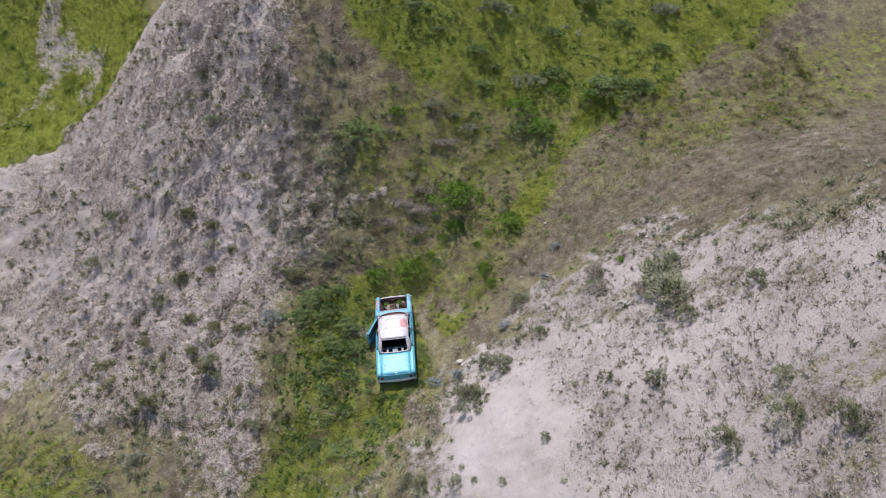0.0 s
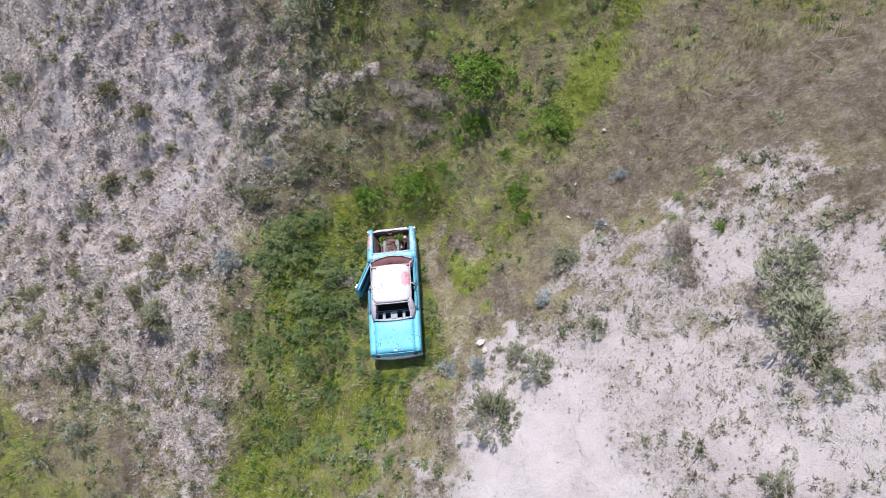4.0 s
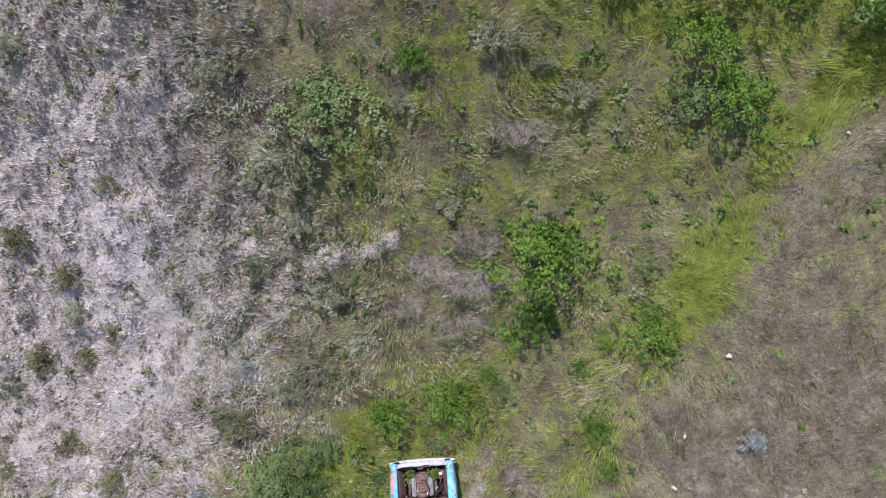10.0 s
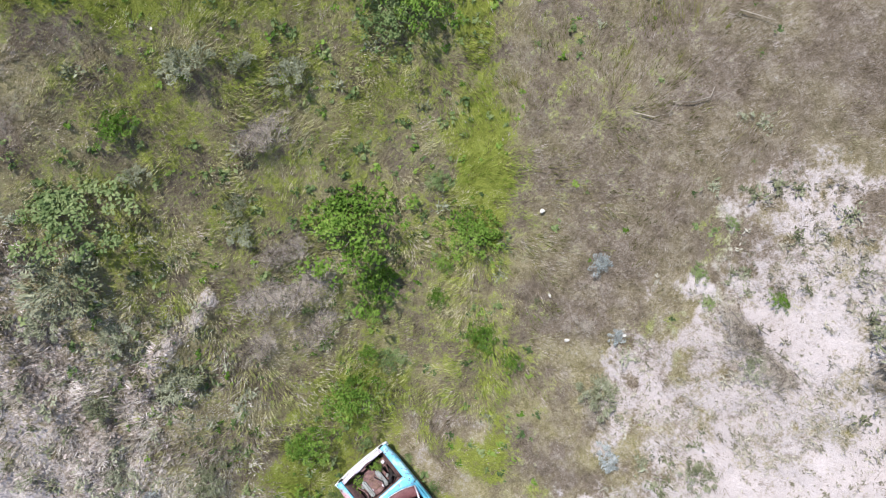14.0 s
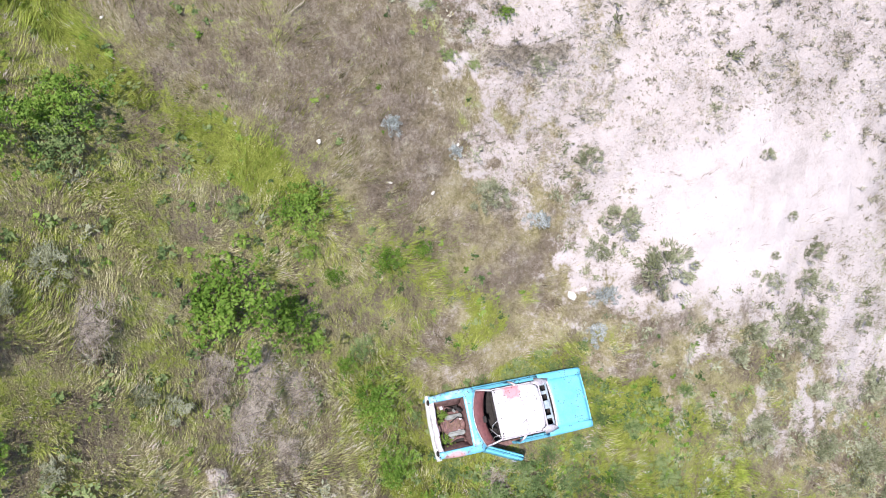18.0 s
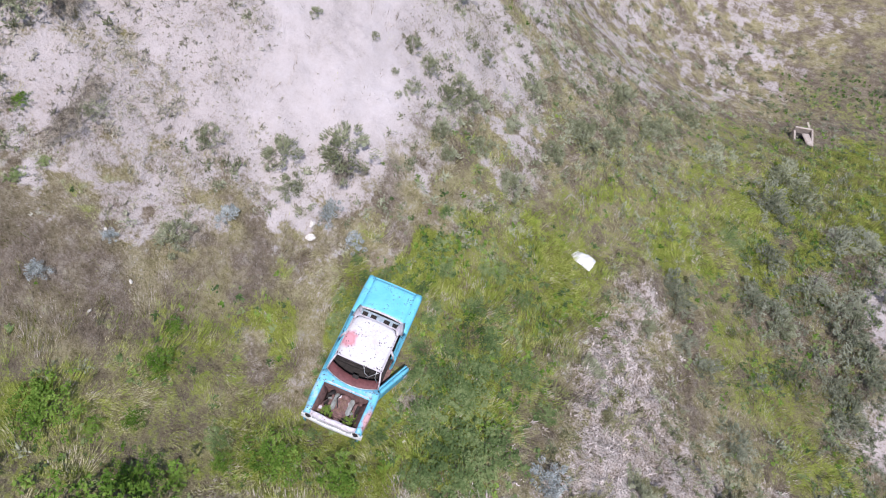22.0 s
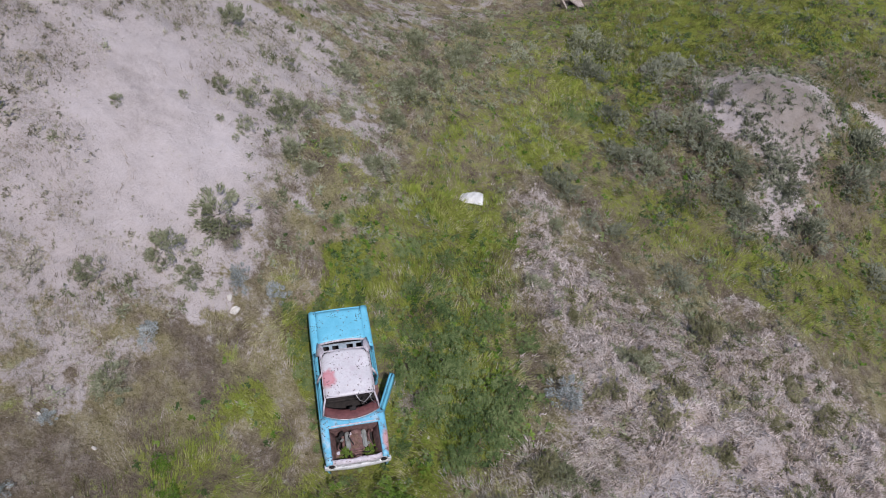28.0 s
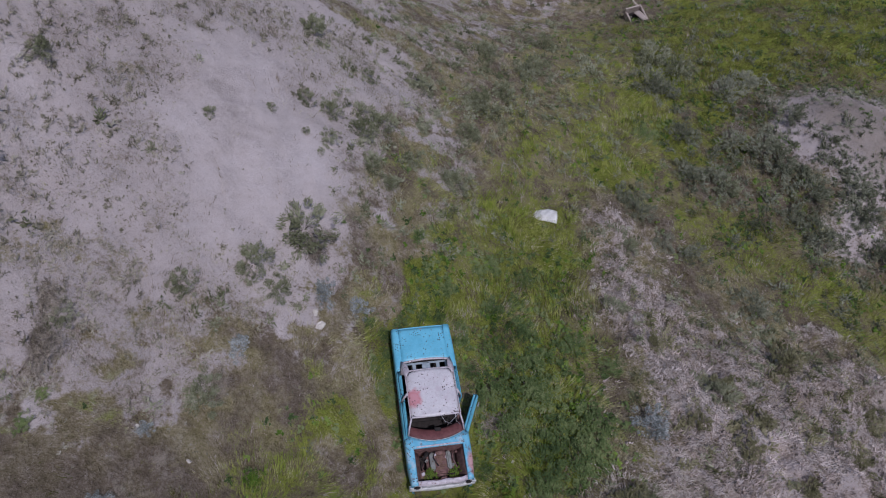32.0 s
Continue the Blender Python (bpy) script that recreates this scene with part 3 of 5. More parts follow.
def build_ground():
    xs, ys = steps(-20, 15, 0.13, 1.045, 900), steps(-24, 15, 0.14, 1.045, 900)
    gx, gy = np.meshgrid(xs, ys)
    gz = land(gx.ravel(), gy.ravel()).reshape(gx.shape)
    nx, ny = len(xs), len(ys)
    verts = np.stack([gx, gy, gz], -1).reshape(-1, 3)
    i = (np.arange(ny - 1)[:, None] * nx + np.arange(nx - 1)[None]).ravel()
    faces = np.stack([i, i + 1, i + nx + 1, i + nx], 1)
    me = bpy.data.meshes.new("ground")
    me.vertices.add(len(verts))
    me.vertices.foreach_set("co", verts.ravel())
    me.loops.add(faces.size)
    me.loops.foreach_set("vertex_index", faces.ravel().astype(np.int32))
    me.polygons.add(len(faces))
    me.polygons.foreach_set("loop_start", np.arange(0, faces.size, 4, dtype=np.int32))
    me.update(calc_edges=True)
    me.polygons.foreach_set("use_smooth", np.ones(len(faces), bool))
    fx, fy = gx.ravel(), gy.ravel()
    col = np.ones((len(verts), 4), np.float32)
    bare = np.maximum(inside(fx, fy, CLAY_BARE, 0.6), 0.5 * inside(fx, fy, MOUND_TOP, 0.8))
    col[:, 0] = np.maximum(np.maximum(cover_clay(fx, fy) * (1.0 - (0.22 + 0.26 * smooth(5.5, 8.5, fx) * smooth(-2, -4, fy)) * smooth(0.42, 0.60, rough_noise(fx, fy, 1.2, 95)) * (1 - bare)), bare), 0.85 * inside(fx, fy, LAVENDER_BANK, 1.8) * (0.4 + 1.2 * rough_noise(fx, fy, 0.9, 98)))
    col[:, 0] = np.maximum(col[:, 0], (0.18 + 0.57 * smooth(0, 4, fy)) * cover_stony(fx, fy) * smooth(0.50, 0.60, rough_noise(fx, fy, 1.3, 99)))
    col[:, 0] = np.maximum(col[:, 0], 0.22 * worn(fx, fy) * (0.6 + 0.8 * rough_noise(fx, fy, 0.4, 96)))
    col[:, 1], col[:, 2] = cover_green(fx, fy), cover_stony(fx, fy)
    col[:, 3] = 0.9 * inside(fx + 0.5 * (rough_noise(fx, fy, 0.8, 97) - 0.5), fy, MOUND_TOP, 0.7)
    att = me.attributes.new("cover", "FLOAT_COLOR", "POINT")
    att.data.foreach_set("color", col.ravel())
    att = me.attributes.new("brown", "FLOAT", "POINT")
    att.data.foreach_set("value", (0.5 + 0.6 * rough_noise(fx, fy, 2.2, 93)) * np.maximum((0.85 - 0.1 * smooth(4, 8, fy)) * inside(fx + 3 * rough_noise(fx, fy, 1.6, 94) - 1.5, fy, EAST_HILL, 2.0), 0.8 * inside(fx, fy, SOUTH_WEST, 1.5) * (1 - 0.6 * inside(fx, fy, SIDE_VALLEY, 1.0))).astype(np.float32))
    att = me.attributes.new("packed", "FLOAT", "POINT")
    att.data.foreach_set("value", (0.45 * inside(fx + 1.6 * (rough_noise(fx, fy, 0.9, 92) - 0.5), fy, CLAY_BARE, 1.3)).astype(np.float32))
    me.materials.append(M_GROUND)
    return tagged(new("ground", me), "sloping badland ground of pale clay, dry litter and green grass", "ground", kind="structure")


ground = build_ground()


# ---- building helpers ----
def part(name, bm, material, parent, label=""):
    """One mesh object under a thing or a part."""
    me = bpy.data.meshes.new(name)
    if isinstance(bm, bmesh.types.BMesh):
        bm.to_mesh(me)
        bm.free()
    else:
        me.from_pydata(*bm)
    me.materials.append(material)
    ob = new(name, me)
    ob.parent = parent
    return tagged(ob, label)


def smooth_faces(bm, on=True):
    for f in bm.faces:
        f.smooth = on
    return bm


def shell(rows, thick, inward):
    """A sheet through a grid of points, given its thickness along `inward`."""
    bm = bmesh.new()
    inward = Vector(inward).normalized() * thick
    top = [[bm.verts.new(p) for p in r] for r in rows]
    low = [[bm.verts.new(Vector(p) + inward) for p in r] for r in rows]
    nr, nc = len(rows), len(rows[0])
    for i in range(nr - 1):
        for j in range(nc - 1):
            bm.faces.new((top[i][j], top[i][j + 1], top[i + 1][j + 1], top[i + 1][j]))
            bm.faces.new((low[i][j], low[i + 1][j], low[i + 1][j + 1], low[i][j + 1]))
    for i in range(nr - 1):
        for j in (0, nc - 1):
            bm.faces.new((top[i][j], top[i + 1][j], low[i + 1][j], low[i][j]))
    for j in range(nc - 1):
        for i in (0, nr - 1):
            bm.faces.new((top[i][j], top[i][j + 1], low[i][j + 1], low[i][j]))
    bmesh.ops.recalc_face_normals(bm, faces=bm.faces)
    return smooth_faces(bm)


def block(centre, size, bevel=0.015, turn=None):
    bm = bmesh.new()
    bmesh.ops.create_cube(bm, size=1)
    bmesh.ops.scale(bm, vec=size, verts=bm.verts)
    if bevel:
        bmesh.ops.bevel(bm, geom=bm.edges[:], offset=bevel, segments=2, affect="EDGES")
    m = Matrix.Translation(centre) @ (turn.to_4x4() if turn else Matrix())
    bmesh.ops.transform(bm, matrix=m, verts=bm.verts)
    return bm


def tube(points, radius, sides=6, taper=1.0):
    bm = bmesh.new()
    pts = [Vector(p) for p in points]
    rings = []
    for i, p in enumerate(pts):
        d = (pts[min(i + 1, len(pts) - 1)] - pts[max(i - 1, 0)]).normalized()
        a = d.orthogonal().normalized()
        b = d.cross(a)
        r = radius * (1 + (taper - 1) * i / max(len(pts) - 1, 1))
        rings.append([bm.verts.new(p + r * (math.cos(k * math.tau / sides) * a + math.sin(k * math.tau / sides) * b)) for k in range(sides)])
    for r0, r1 in zip(rings, rings[1:]):
        for k in range(sides):
            bm.faces.new((r0[k], r0[(k + 1) % sides], r1[(k + 1) % sides], r1[k]))
    bm.faces.new(rings[0][::-1])
    bm.faces.new(rings[-1])
    bmesh.ops.recalc_face_normals(bm, faces=bm.faces)
    return smooth_faces(bm)


def merged(*parts):
    bm = bmesh.new()
    for p in parts:
        me = bpy.data.meshes.new("tmp")
        p.to_mesh(me)
        p.free()
        bm.from_mesh(me)
        bpy.data.meshes.remove(me)
    return bm


def fine(a, b, n):
    return [a + (b - a) * i / (n - 1) for i in range(n)]


# ---- the wrecked sedan ----
def car_paint(name, dark, light, spots=0.0, patch=None, chipped=0.60, stain=None):
    """Faded paint with fine chips, dirt and, on the roof, a patch of red primer."""
    m, n, l, b = node_material(name)
    co = n.new("ShaderNodeTexCoord").outputs["Object"]
    big, fine_n = noise_tex(n, l, co, 2.2, 5), noise_tex(n, l, co, 26, 4, 0.7)
    c = ramp(n, l, math_node(n, l, "ADD", math_node(n, l, "MULTIPLY", big, 0.6), math_node(n, l, "MULTIPLY", fine_n, 0.4)), [(0.36, dark), (0.62, light)])
    if stain:
        c = mix_color(n, l, ramp(n, l, noise_tex(n, l, co, 4.5, 8, 0.7), [(0.50, (0, 0, 0)), (0.62, (0.75, 0.75, 0.75))]), c, stain)
    if patch:
        (cx, cy), size, tone = patch
        sub = n.new("ShaderNodeVectorMath")
        sub.operation = "SUBTRACT"
        sub.inputs[1].default_value = (cx, cy, 1.3)
        l.new(co, sub.inputs[0])
        mul = n.new("ShaderNodeVectorMath")
        mul.operation = "MULTIPLY"
        mul.inputs[1].default_value = (1 / size[0], 1 / size[1], 0)
        l.new(sub.outputs[0], mul.inputs[0])
        length = n.new("ShaderNodeVectorMath")
        length.operation = "LENGTH"
        l.new(mul.outputs[0], length.inputs[0])
        edge = math_node(n, l, "ADD", length.outputs["Value"], math_node(n, l, "MULTIPLY", math_node(n, l, "SUBTRACT", noise_tex(n, l, co, 9, 5), 0.5), 1.1))
        c = mix_color(n, l, ramp(n, l, edge, [(0.55, (1, 1, 1)), (1.0, (0, 0, 0))]), c, tone)
        c = mix_color(n, l, ramp(n, l, edge, [(0.4, (0.6, 0.6, 0.6)), (2.3, (0, 0, 0))]), c, (0.66, 0.42, 0.45))
    v = n.new("ShaderNodeTexVoronoi")
    v.inputs["Scale"].default_value = 15
    l.new(co, v.inputs["Vector"])
    hole = math_node(n, l, "LESS_THAN", v.outputs["Distance"], 0.25)
    group = math_node(n, l, "GREATER_THAN", noise_tex(n, l, co, 2.3, 2), 0.64 - spots)
    c = mix_color(n, l, math_node(n, l, "MULTIPLY", hole, group), c, (0.05, 0.035, 0.03))
    chip = ramp(n, l, noise_tex(n, l, co, 11, 8, 0.75), [(chipped, (0, 0, 0)), (chipped + 0.06, (1, 1, 1))])
    c = mix_color(n, l, math_node(n, l, "MULTIPLY", chip, 0.8), c, (0.16, 0.075, 0.05))
    l.new(c, b.inputs["Base Color"])
    b.inputs["Roughness"].default_value = 0.42
    b.inputs["Specular IOR Level"].default_value = 0.4
    bump(n, l, b, big, 0.15, 0.02)
    return m


M_BLUE = car_paint("turquoise_paint", (0.115, 0.43, 0.59), (0.185, 0.565, 0.74), 0.10)
M_WHITE = car_paint("white_roof_paint", (0.50, 0.475, 0.495), (0.70, 0.675, 0.695), 0.11, ((0.51, 0.10), (0.24, 0.29), (0.47, 0.085, 0.11)), stain=(0.52, 0.455, 0.49))
M_SCUFFED = car_paint("scuffed_turquoise_paint", (0.11, 0.39, 0.56), (0.20, 0.55, 0.73), 0.08, ((-0.80, 1.80), (0.13, 0.36), (0.34, 0.15, 0.13)), chipped=0.555, stain=(0.42, 0.55, 0.64))
M_PILLAR = surface("chalky_white_paint", (0.40, 0.35, 0.385), (0.68, 0.63, 0.67), 9, 0.6, rust=(0.17, 0.085, 0.075), rust_at=0.575)
M_BUMPER = surface("peeling_chrome", (0.58, 0.58, 0.59), (0.90, 0.90, 0.91), 9, 0.4, 0.25, rust=(0.20, 0.11, 0.08), rust_at=0.63)
M_RUST = surface("maroon_rust", (0.085, 0.045, 0.042), (0.27, 0.155, 0.14), 11, 0.85)
M_RUSTRED = surface("dashboard_red", (0.09, 0.028, 0.03), (0.19, 0.07, 0.07), 9, 0.7)
# Near-black for hoses and wheel; elsewhere it carries the shade of cabin and hollows.
M_DARK = surface("near_black_with_shade", (0.012, 0.010, 0.010), (0.04, 0.032, 0.03), 7, 0.9)
M_COVER = surface("grey_cast_metal", (0.20, 0.20, 0.18), (0.38, 0.39, 0.36), 9, 0.6, 0.2, rust=(0.15, 0.09, 0.06), rust_at=0.6)
M_SHELF = surface("pale_shelf", (0.22, 0.28, 0.33), (0.42, 0.48, 0.53), 9, 0.7)
M_GLASSBITS = surface("dull_chrome", (0.3, 0.3, 0.31), (0.6, 0.6, 0.62), 12, 0.35, 0.6)


def half_width(y):
    return 0.855 - 0.05 * smooth(1.6, 2.3, y) - 0.012 * smooth(1.6, 2.3, -y)


def belt(y):
    return 0.86 - 0.07 * smooth(0.9, 2.3, abs(y))


def side_rows(y0, y1, inner, s, n, base=0.10):
    rows = []
    for y in fine(y0, y1, n):
        w, t = half_width(y), belt(y)
        prof = ((inner, t + 0.004), (w - 0.10, t + 0.012), (w - 0.035, t - 0.012), (w - 0.008, t - 0.07), (w, t - 0.20), (w - 0.02, t - 0.30), (w - 0.01, 0.40), (w - 0.03, 0.22), (w - 0.09, base))
        rows.append([(s * x, y, z) for x, z in prof])
    return rows


def dented(rows, amount, seed):
    return [[(p[0], p[1], p[2] + amount * (noise.noise(Vector((p[0] * 3.1 + seed, p[1] * 3.1, p[2] * 2))))) for p in r] for r in rows]


def build_car():
    car = new("wrecked_sedan")
    tagged(car, "abandoned turquoise sedan with white roof, missing bonnet and open door", "car")
    for s, side in ((1, "right"), (-1, "left")):
        f = part("front_fender", shell(dented(side_rows(1.0, 2.22, 0.655, s, 9), 0.02, s), 0.03, (-s, 0, -0.6)), M_SCUFFED, car)
        part("marker_lamp", block((s * 0.80, 2.225, 0.62), (0.10, 0.04, 0.09), 0.012), M_BUMPER, f, "broken pale lamp bezel")
        # solid block; the socket's inner shade is painted as near-black colour
        part("headlamp", block((s * 0.66, 2.225, 0.62), (0.16, 0.05, 0.16), 0.03), M_DARK, f, "near-black block painted as the shade in an empty headlamp socket")
        part("rear_door", shell(dented(side_rows(-0.90, -0.03, 0.81, s, 7), 0.012, 5 + s), 0.05, (-s, 0, -0.2)), M_BLUE, car)
        q = part("rear_quarter_panel", shell(dented(side_rows(-2.26, -0.91, 0.655, s, 9), 0.012, 9 + s), 0.03, (-s, 0, -0.6)), M_BLUE, car)
        part("tail_lamp", block((s * 0.62, -2.295, 0.60), (0.15, 0.03, 0.15), 0.03), M_RUST, q, "dark red round tail lamp")
        part("inner_fender", shell([[(s * 0.635, y, 0.79), (s * 0.60, y, 0.60), (s * 0.50, y, 0.42), (s * 0.47, y, 0.14)] for y in fine(1.28, 2.12, 6)], 0.012, (s, 0, 0)), M_RUST, car)
        part("front_pillar", tube([(s * 0.735, 0.93, 0.86), (s * 0.70, 0.80, 1.05), (s * 0.635, 0.62, 1.245)], 0.024), M_PILLAR, car, "thin rusted windscreen pillar")
        part("middle_pillar", tube([(s * 0.80, -0.02, 0.82), (s * 0.74, -0.04, 1.05), (s * 0.655, -0.06, 1.25)], 0.03), M_PILLAR, car)
        part("rear_pillar", shell([[(s * 0.76, -0.78, 0.86), (s * 0.735, -1.0, 0.87), (s * 0.69, -1.20, 0.87)], [(s * 0.735, -0.72, 1.0), (s * 0.70, -0.92, 0.99), (s * 0.62, -1.10, 0.95)],
                                   [(s * 0.69, -0.66, 1.16), (s * 0.655, -0.82, 1.14), (s * 0.575, -0.95, 1.10)], [(s * 0.64, -0.52, 1.262), (s * 0.61, -0.61, 1.262), (s * 0.545, -0.69, 1.258)]], 0.03, (-s, 0, -0.2)), M_PILLAR, car)
        part("sill", block((s * 0.79, 0.05, 0.13), (0.12, 1.95, 0.10)), M_RUST, car)
    part("front_door", shell(dented(side_rows(-0.02, 0.99, 0.81, 1, 7), 0.012, 2), 0.05, (-1, 0, -0.2)), M_BLUE, car, "closed turquoise front door without glass")
    rows = [[(p[0] + 0.87, p[1] - 0.99, p[2]) for p in r] for r in side_rows(-0.05, 0.99, 0.80, -1, 7)]
    door = part("front_door", shell(rows, 0.06, (1, 0, -0.1)), M_BLUE, car, "turquoise front door standing open")
    door.matrix_basis = pose(-0.87, 0.99, 0.0, 0, 0, -25)
    # the shaded inside of the door is put into this near-black colour
    part("door_lining", block((0.075, -0.50, 0.50), (0.03, 0.90, 0.60), 0.02), M_DARK, door, "bare inner side of the door, shade put into its near-black colour")
    part("door_handle", block((-0.03, -0.86, 0.70), (0.03, 0.13, 0.03), 0.008), M_GLASSBITS, door, "dull chrome handle")
    # front end
    lip = []
    for k, y in enumerate((2.13, 2.17, 2.215, 2.235)):
        lip.append([(x, y + 0.03 * noise.noise(Vector((x * 4, k, 0))) - 0.05 * (abs(x) / 0.8) ** 3, 0.775 - 0.015 * k - 0.06 * (k == 3) + 0.035 * noise.noise(Vector((x * 7, k * 3.3, 2)))) for x in fine(-0.78, 0.78, 22)])
    part("nose_panel", shell(lip, 0.015, (0, 0, -1)), M_PILLAR, car, "torn nose panel peeled to white and rust")
    part("radiator_support", merged(block((0, 2.13, 0.70), (1.22, 0.07, 0.05)), block((0, 2.13, 0.50), (1.18, 0.04, 0.34)), block((-0.05, 2.09, 0.58), (0.16, 0.10, 0.22))), M_RUST, car, "pale brown rusted radiator cross member")
    bump_rows = [[(x, 2.235 - 0.05 * (abs(x) / 0.84) ** 2.5 + dy, z) for x in fine(-0.85, 0.85, 18)] for dy, z in ((-0.05, 0.56), (0.02, 0.54), (0.05, 0.46), (0.03, 0.37), (-0.04, 0.35))]
    part("front_bumper", shell(dented(bump_rows, 0.03, 4), 0.012, (0, -1, 0)), M_BUMPER, car, "bent peeling chrome bumper")
    part("grille", merged(*[block((0, 2.225, 0.46 + 0.045 * k), (1.10, 0.02, 0.018), 0.004) for k in range(6)]), M_GLASSBITS, car)
    # engine bay
    part("firewall", block((0, 1.285, 0.50), (1.26, 0.03, 0.66), 0.01), M_RUST, car)
    part("bay_floor", block((0, 1.7, 0.16), (1.0, 0.86, 0.04), 0.01), M_DARK, car)
    eng = part("engine", merged(block((-0.03, 1.62, 0.42), (0.40, 0.58, 0.34), 0.04), block((-0.03, 1.93, 0.42), (0.22, 0.08, 0.22), 0.03), tube([(-0.03, 1.34, 0.50), (-0.03, 1.44, 0.50)], 0.16, 12)), M_RUST, car, "rusted engine block in the open bay")
    for s in (1, -1):
        part("valve_cover", block((-0.03 + s * 0.215, 1.60, 0.615), (0.125, 0.47, 0.09), 0.03, Matrix.Rotation(s * 0.45, 3, "Y")), M_COVER, eng, "long grey valve cover")
        part("exhaust_manifold", block((-0.03 + s * 0.33, 1.60, 0.47), (0.07, 0.44, 0.07), 0.025), M_RUST, eng)
    part("intake_manifold", merged(*[block((-0.03 + 0.05 * math.sin(9.0 * k), 1.42 + 0.075 * k, 0.60 + 0.015 * math.cos(5.0 * k)), (0.20, 0.06, 0.07), 0.02) for k in range(6)]), surface("orange_rust", (0.10, 0.055, 0.04), (0.26, 0.16, 0.12), 20, 0.9), eng, "flaking orange-brown intake manifold")
    part("air_duct", tube([(0.30, 1.36, 0.62), (0.36, 1.44, 0.66), (0.40, 1.50, 0.60)], 0.06, 10), M_DARK, car)
    for k, pts in enumerate((((-0.40, 1.36, 0.56), (-0.34, 1.55, 0.62), (-0.44, 1.80, 0.55)), ((0.10, 1.36, 0.62), (0.16, 1.52, 0.68), (0.05, 1.74, 0.66)), ((0.40, 1.60, 0.52), (0.46, 1.74, 0.58), (0.36, 1.98, 0.56)), ((-0.16, 1.95, 0.60), (-0.30, 1.98, 0.63), (-0.46, 1.90, 0.52)))):
        part("hose", tube(pts, 0.018, 6), M_DARK if k % 2 else M_RUST, car)
    for k in range(9):
        part("bracket", block((-0.48 + 0.12 * k + 0.03 * math.sin(7.0 * k), 1.37 + 0.56 * ((k * 0.618) % 1), 0.50 + 0.14 * ((k * 0.37) % 1)), (0.05 + 0.05 * ((k * 0.7) % 1), 0.05 + 0.06 * ((k * 0.45) % 1), 0.03), 0.008, Euler((0.3 * math.sin(k), 0.3 * math.cos(3 * k), k)).to_matrix()), (M_RUST, M_COVER, M_PILLAR)[k % 3], car)
    part("battery_tray", block((0.44, 1.88, 0.50), (0.18, 0.22, 0.03), 0.01), M_RUST, car)
    # cowl, dashboard, cabin
    def edge(x):
        return 0.93 + 0.21 * (1 - (x / 0.76) ** 2)
    part("cowl", shell([[(x, edge(x) + (1.30 - edge(x)) * k, 0.862 - 0.012 * k + 0.012 * (1 - x * x)) for x in fine(-0.76, 0.76, 15)] for k in (0, 0.35, 0.7, 1)], 0.02, (0, 0, -1)), M_SCUFFED, car)
    part("cowl_vent", block((0.0, 1.262, 0.874), (1.14, 0.035, 0.012), 0.004), M_PILLAR, car, "scuffed pale strip along the cowl")
    part("dashboard", shell([[(x, edge(x) - 0.01 - d, z) for x in fine(-0.72, 0.72, 13)] for d, z in ((0, 0.845), (0.12, 0.85), (0.28, 0.83), (0.34, 0.74), (0.34, 0.58))], 0.02, (0, 0.6, -1)), M_RUSTRED, car, "maroon metal dashboard")
    # no hollow here: a near-black block paints the shade of the instrument recess
    part("instrument_recess_shade", block((-0.05, 0.84, 0.855), (0.17, 0.10, 0.03), 0.012), M_DARK, car, "near-black block painted as the shade in the instrument recess")
    ring = [(-0.36 + 0.19 * math.cos(a), 0.50 + 0.05 * math.sin(a), 0.80 + 0.18 * math.sin(a)) for a in fine(0, math.tau, 25)]
    part("steering_wheel", merged(tube(ring, 0.013, 6), tube([(-0.36, 0.50, 0.80), (-0.36, 0.72, 0.72)], 0.02), tube([(-0.55, 0.50, 0.80), (-0.17, 0.50, 0.80)], 0.011)), M_DARK, car)
    # floor and seats are near-black: the cabin's shade is in their colour
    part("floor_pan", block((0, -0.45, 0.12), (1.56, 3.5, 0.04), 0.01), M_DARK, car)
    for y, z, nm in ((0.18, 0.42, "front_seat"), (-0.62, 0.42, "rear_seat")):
        st = part(nm, block((0, y, z), (1.34, 0.46, 0.16), 0.05), M_DARK, car, "rotted bench seat, near-black with cabin shade in its colour")
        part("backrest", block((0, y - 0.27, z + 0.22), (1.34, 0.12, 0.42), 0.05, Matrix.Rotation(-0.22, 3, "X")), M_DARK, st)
    part("windscreen_trim", tube([(x, edge(x) - 0.004, 0.878) for x in fine(-0.74, 0.74, 15)], 0.011), M_GLASSBITS, car, "dull chrome strip")
    for k, (a, b2) in enumerate((((-0.60, 0.62, 1.20), (-0.30, 0.78, 0.90)), ((-0.52, 0.60, 1.20), (-0.64, 0.80, 0.92)), ((-0.15, 0.63, 1.23), (-0.42, 0.76, 0.93)))):
        part("hanging_wire", tube([a, ((a[0] + b2[0]) / 2 + 0.04, (a[1] + b2[1]) / 2 + 0.03, (a[2] + b2[2]) / 2 - 0.04), b2], 0.009, 5), M_GLASSBITS, car, "bent strip of windscreen trim")
    # roof
    rows = []
    for y in fine(0.64, -0.69, 17):
        w = 0.655 - 0.02 * abs(y) - 0.05 * smooth(0.55, 0.75, abs(y))
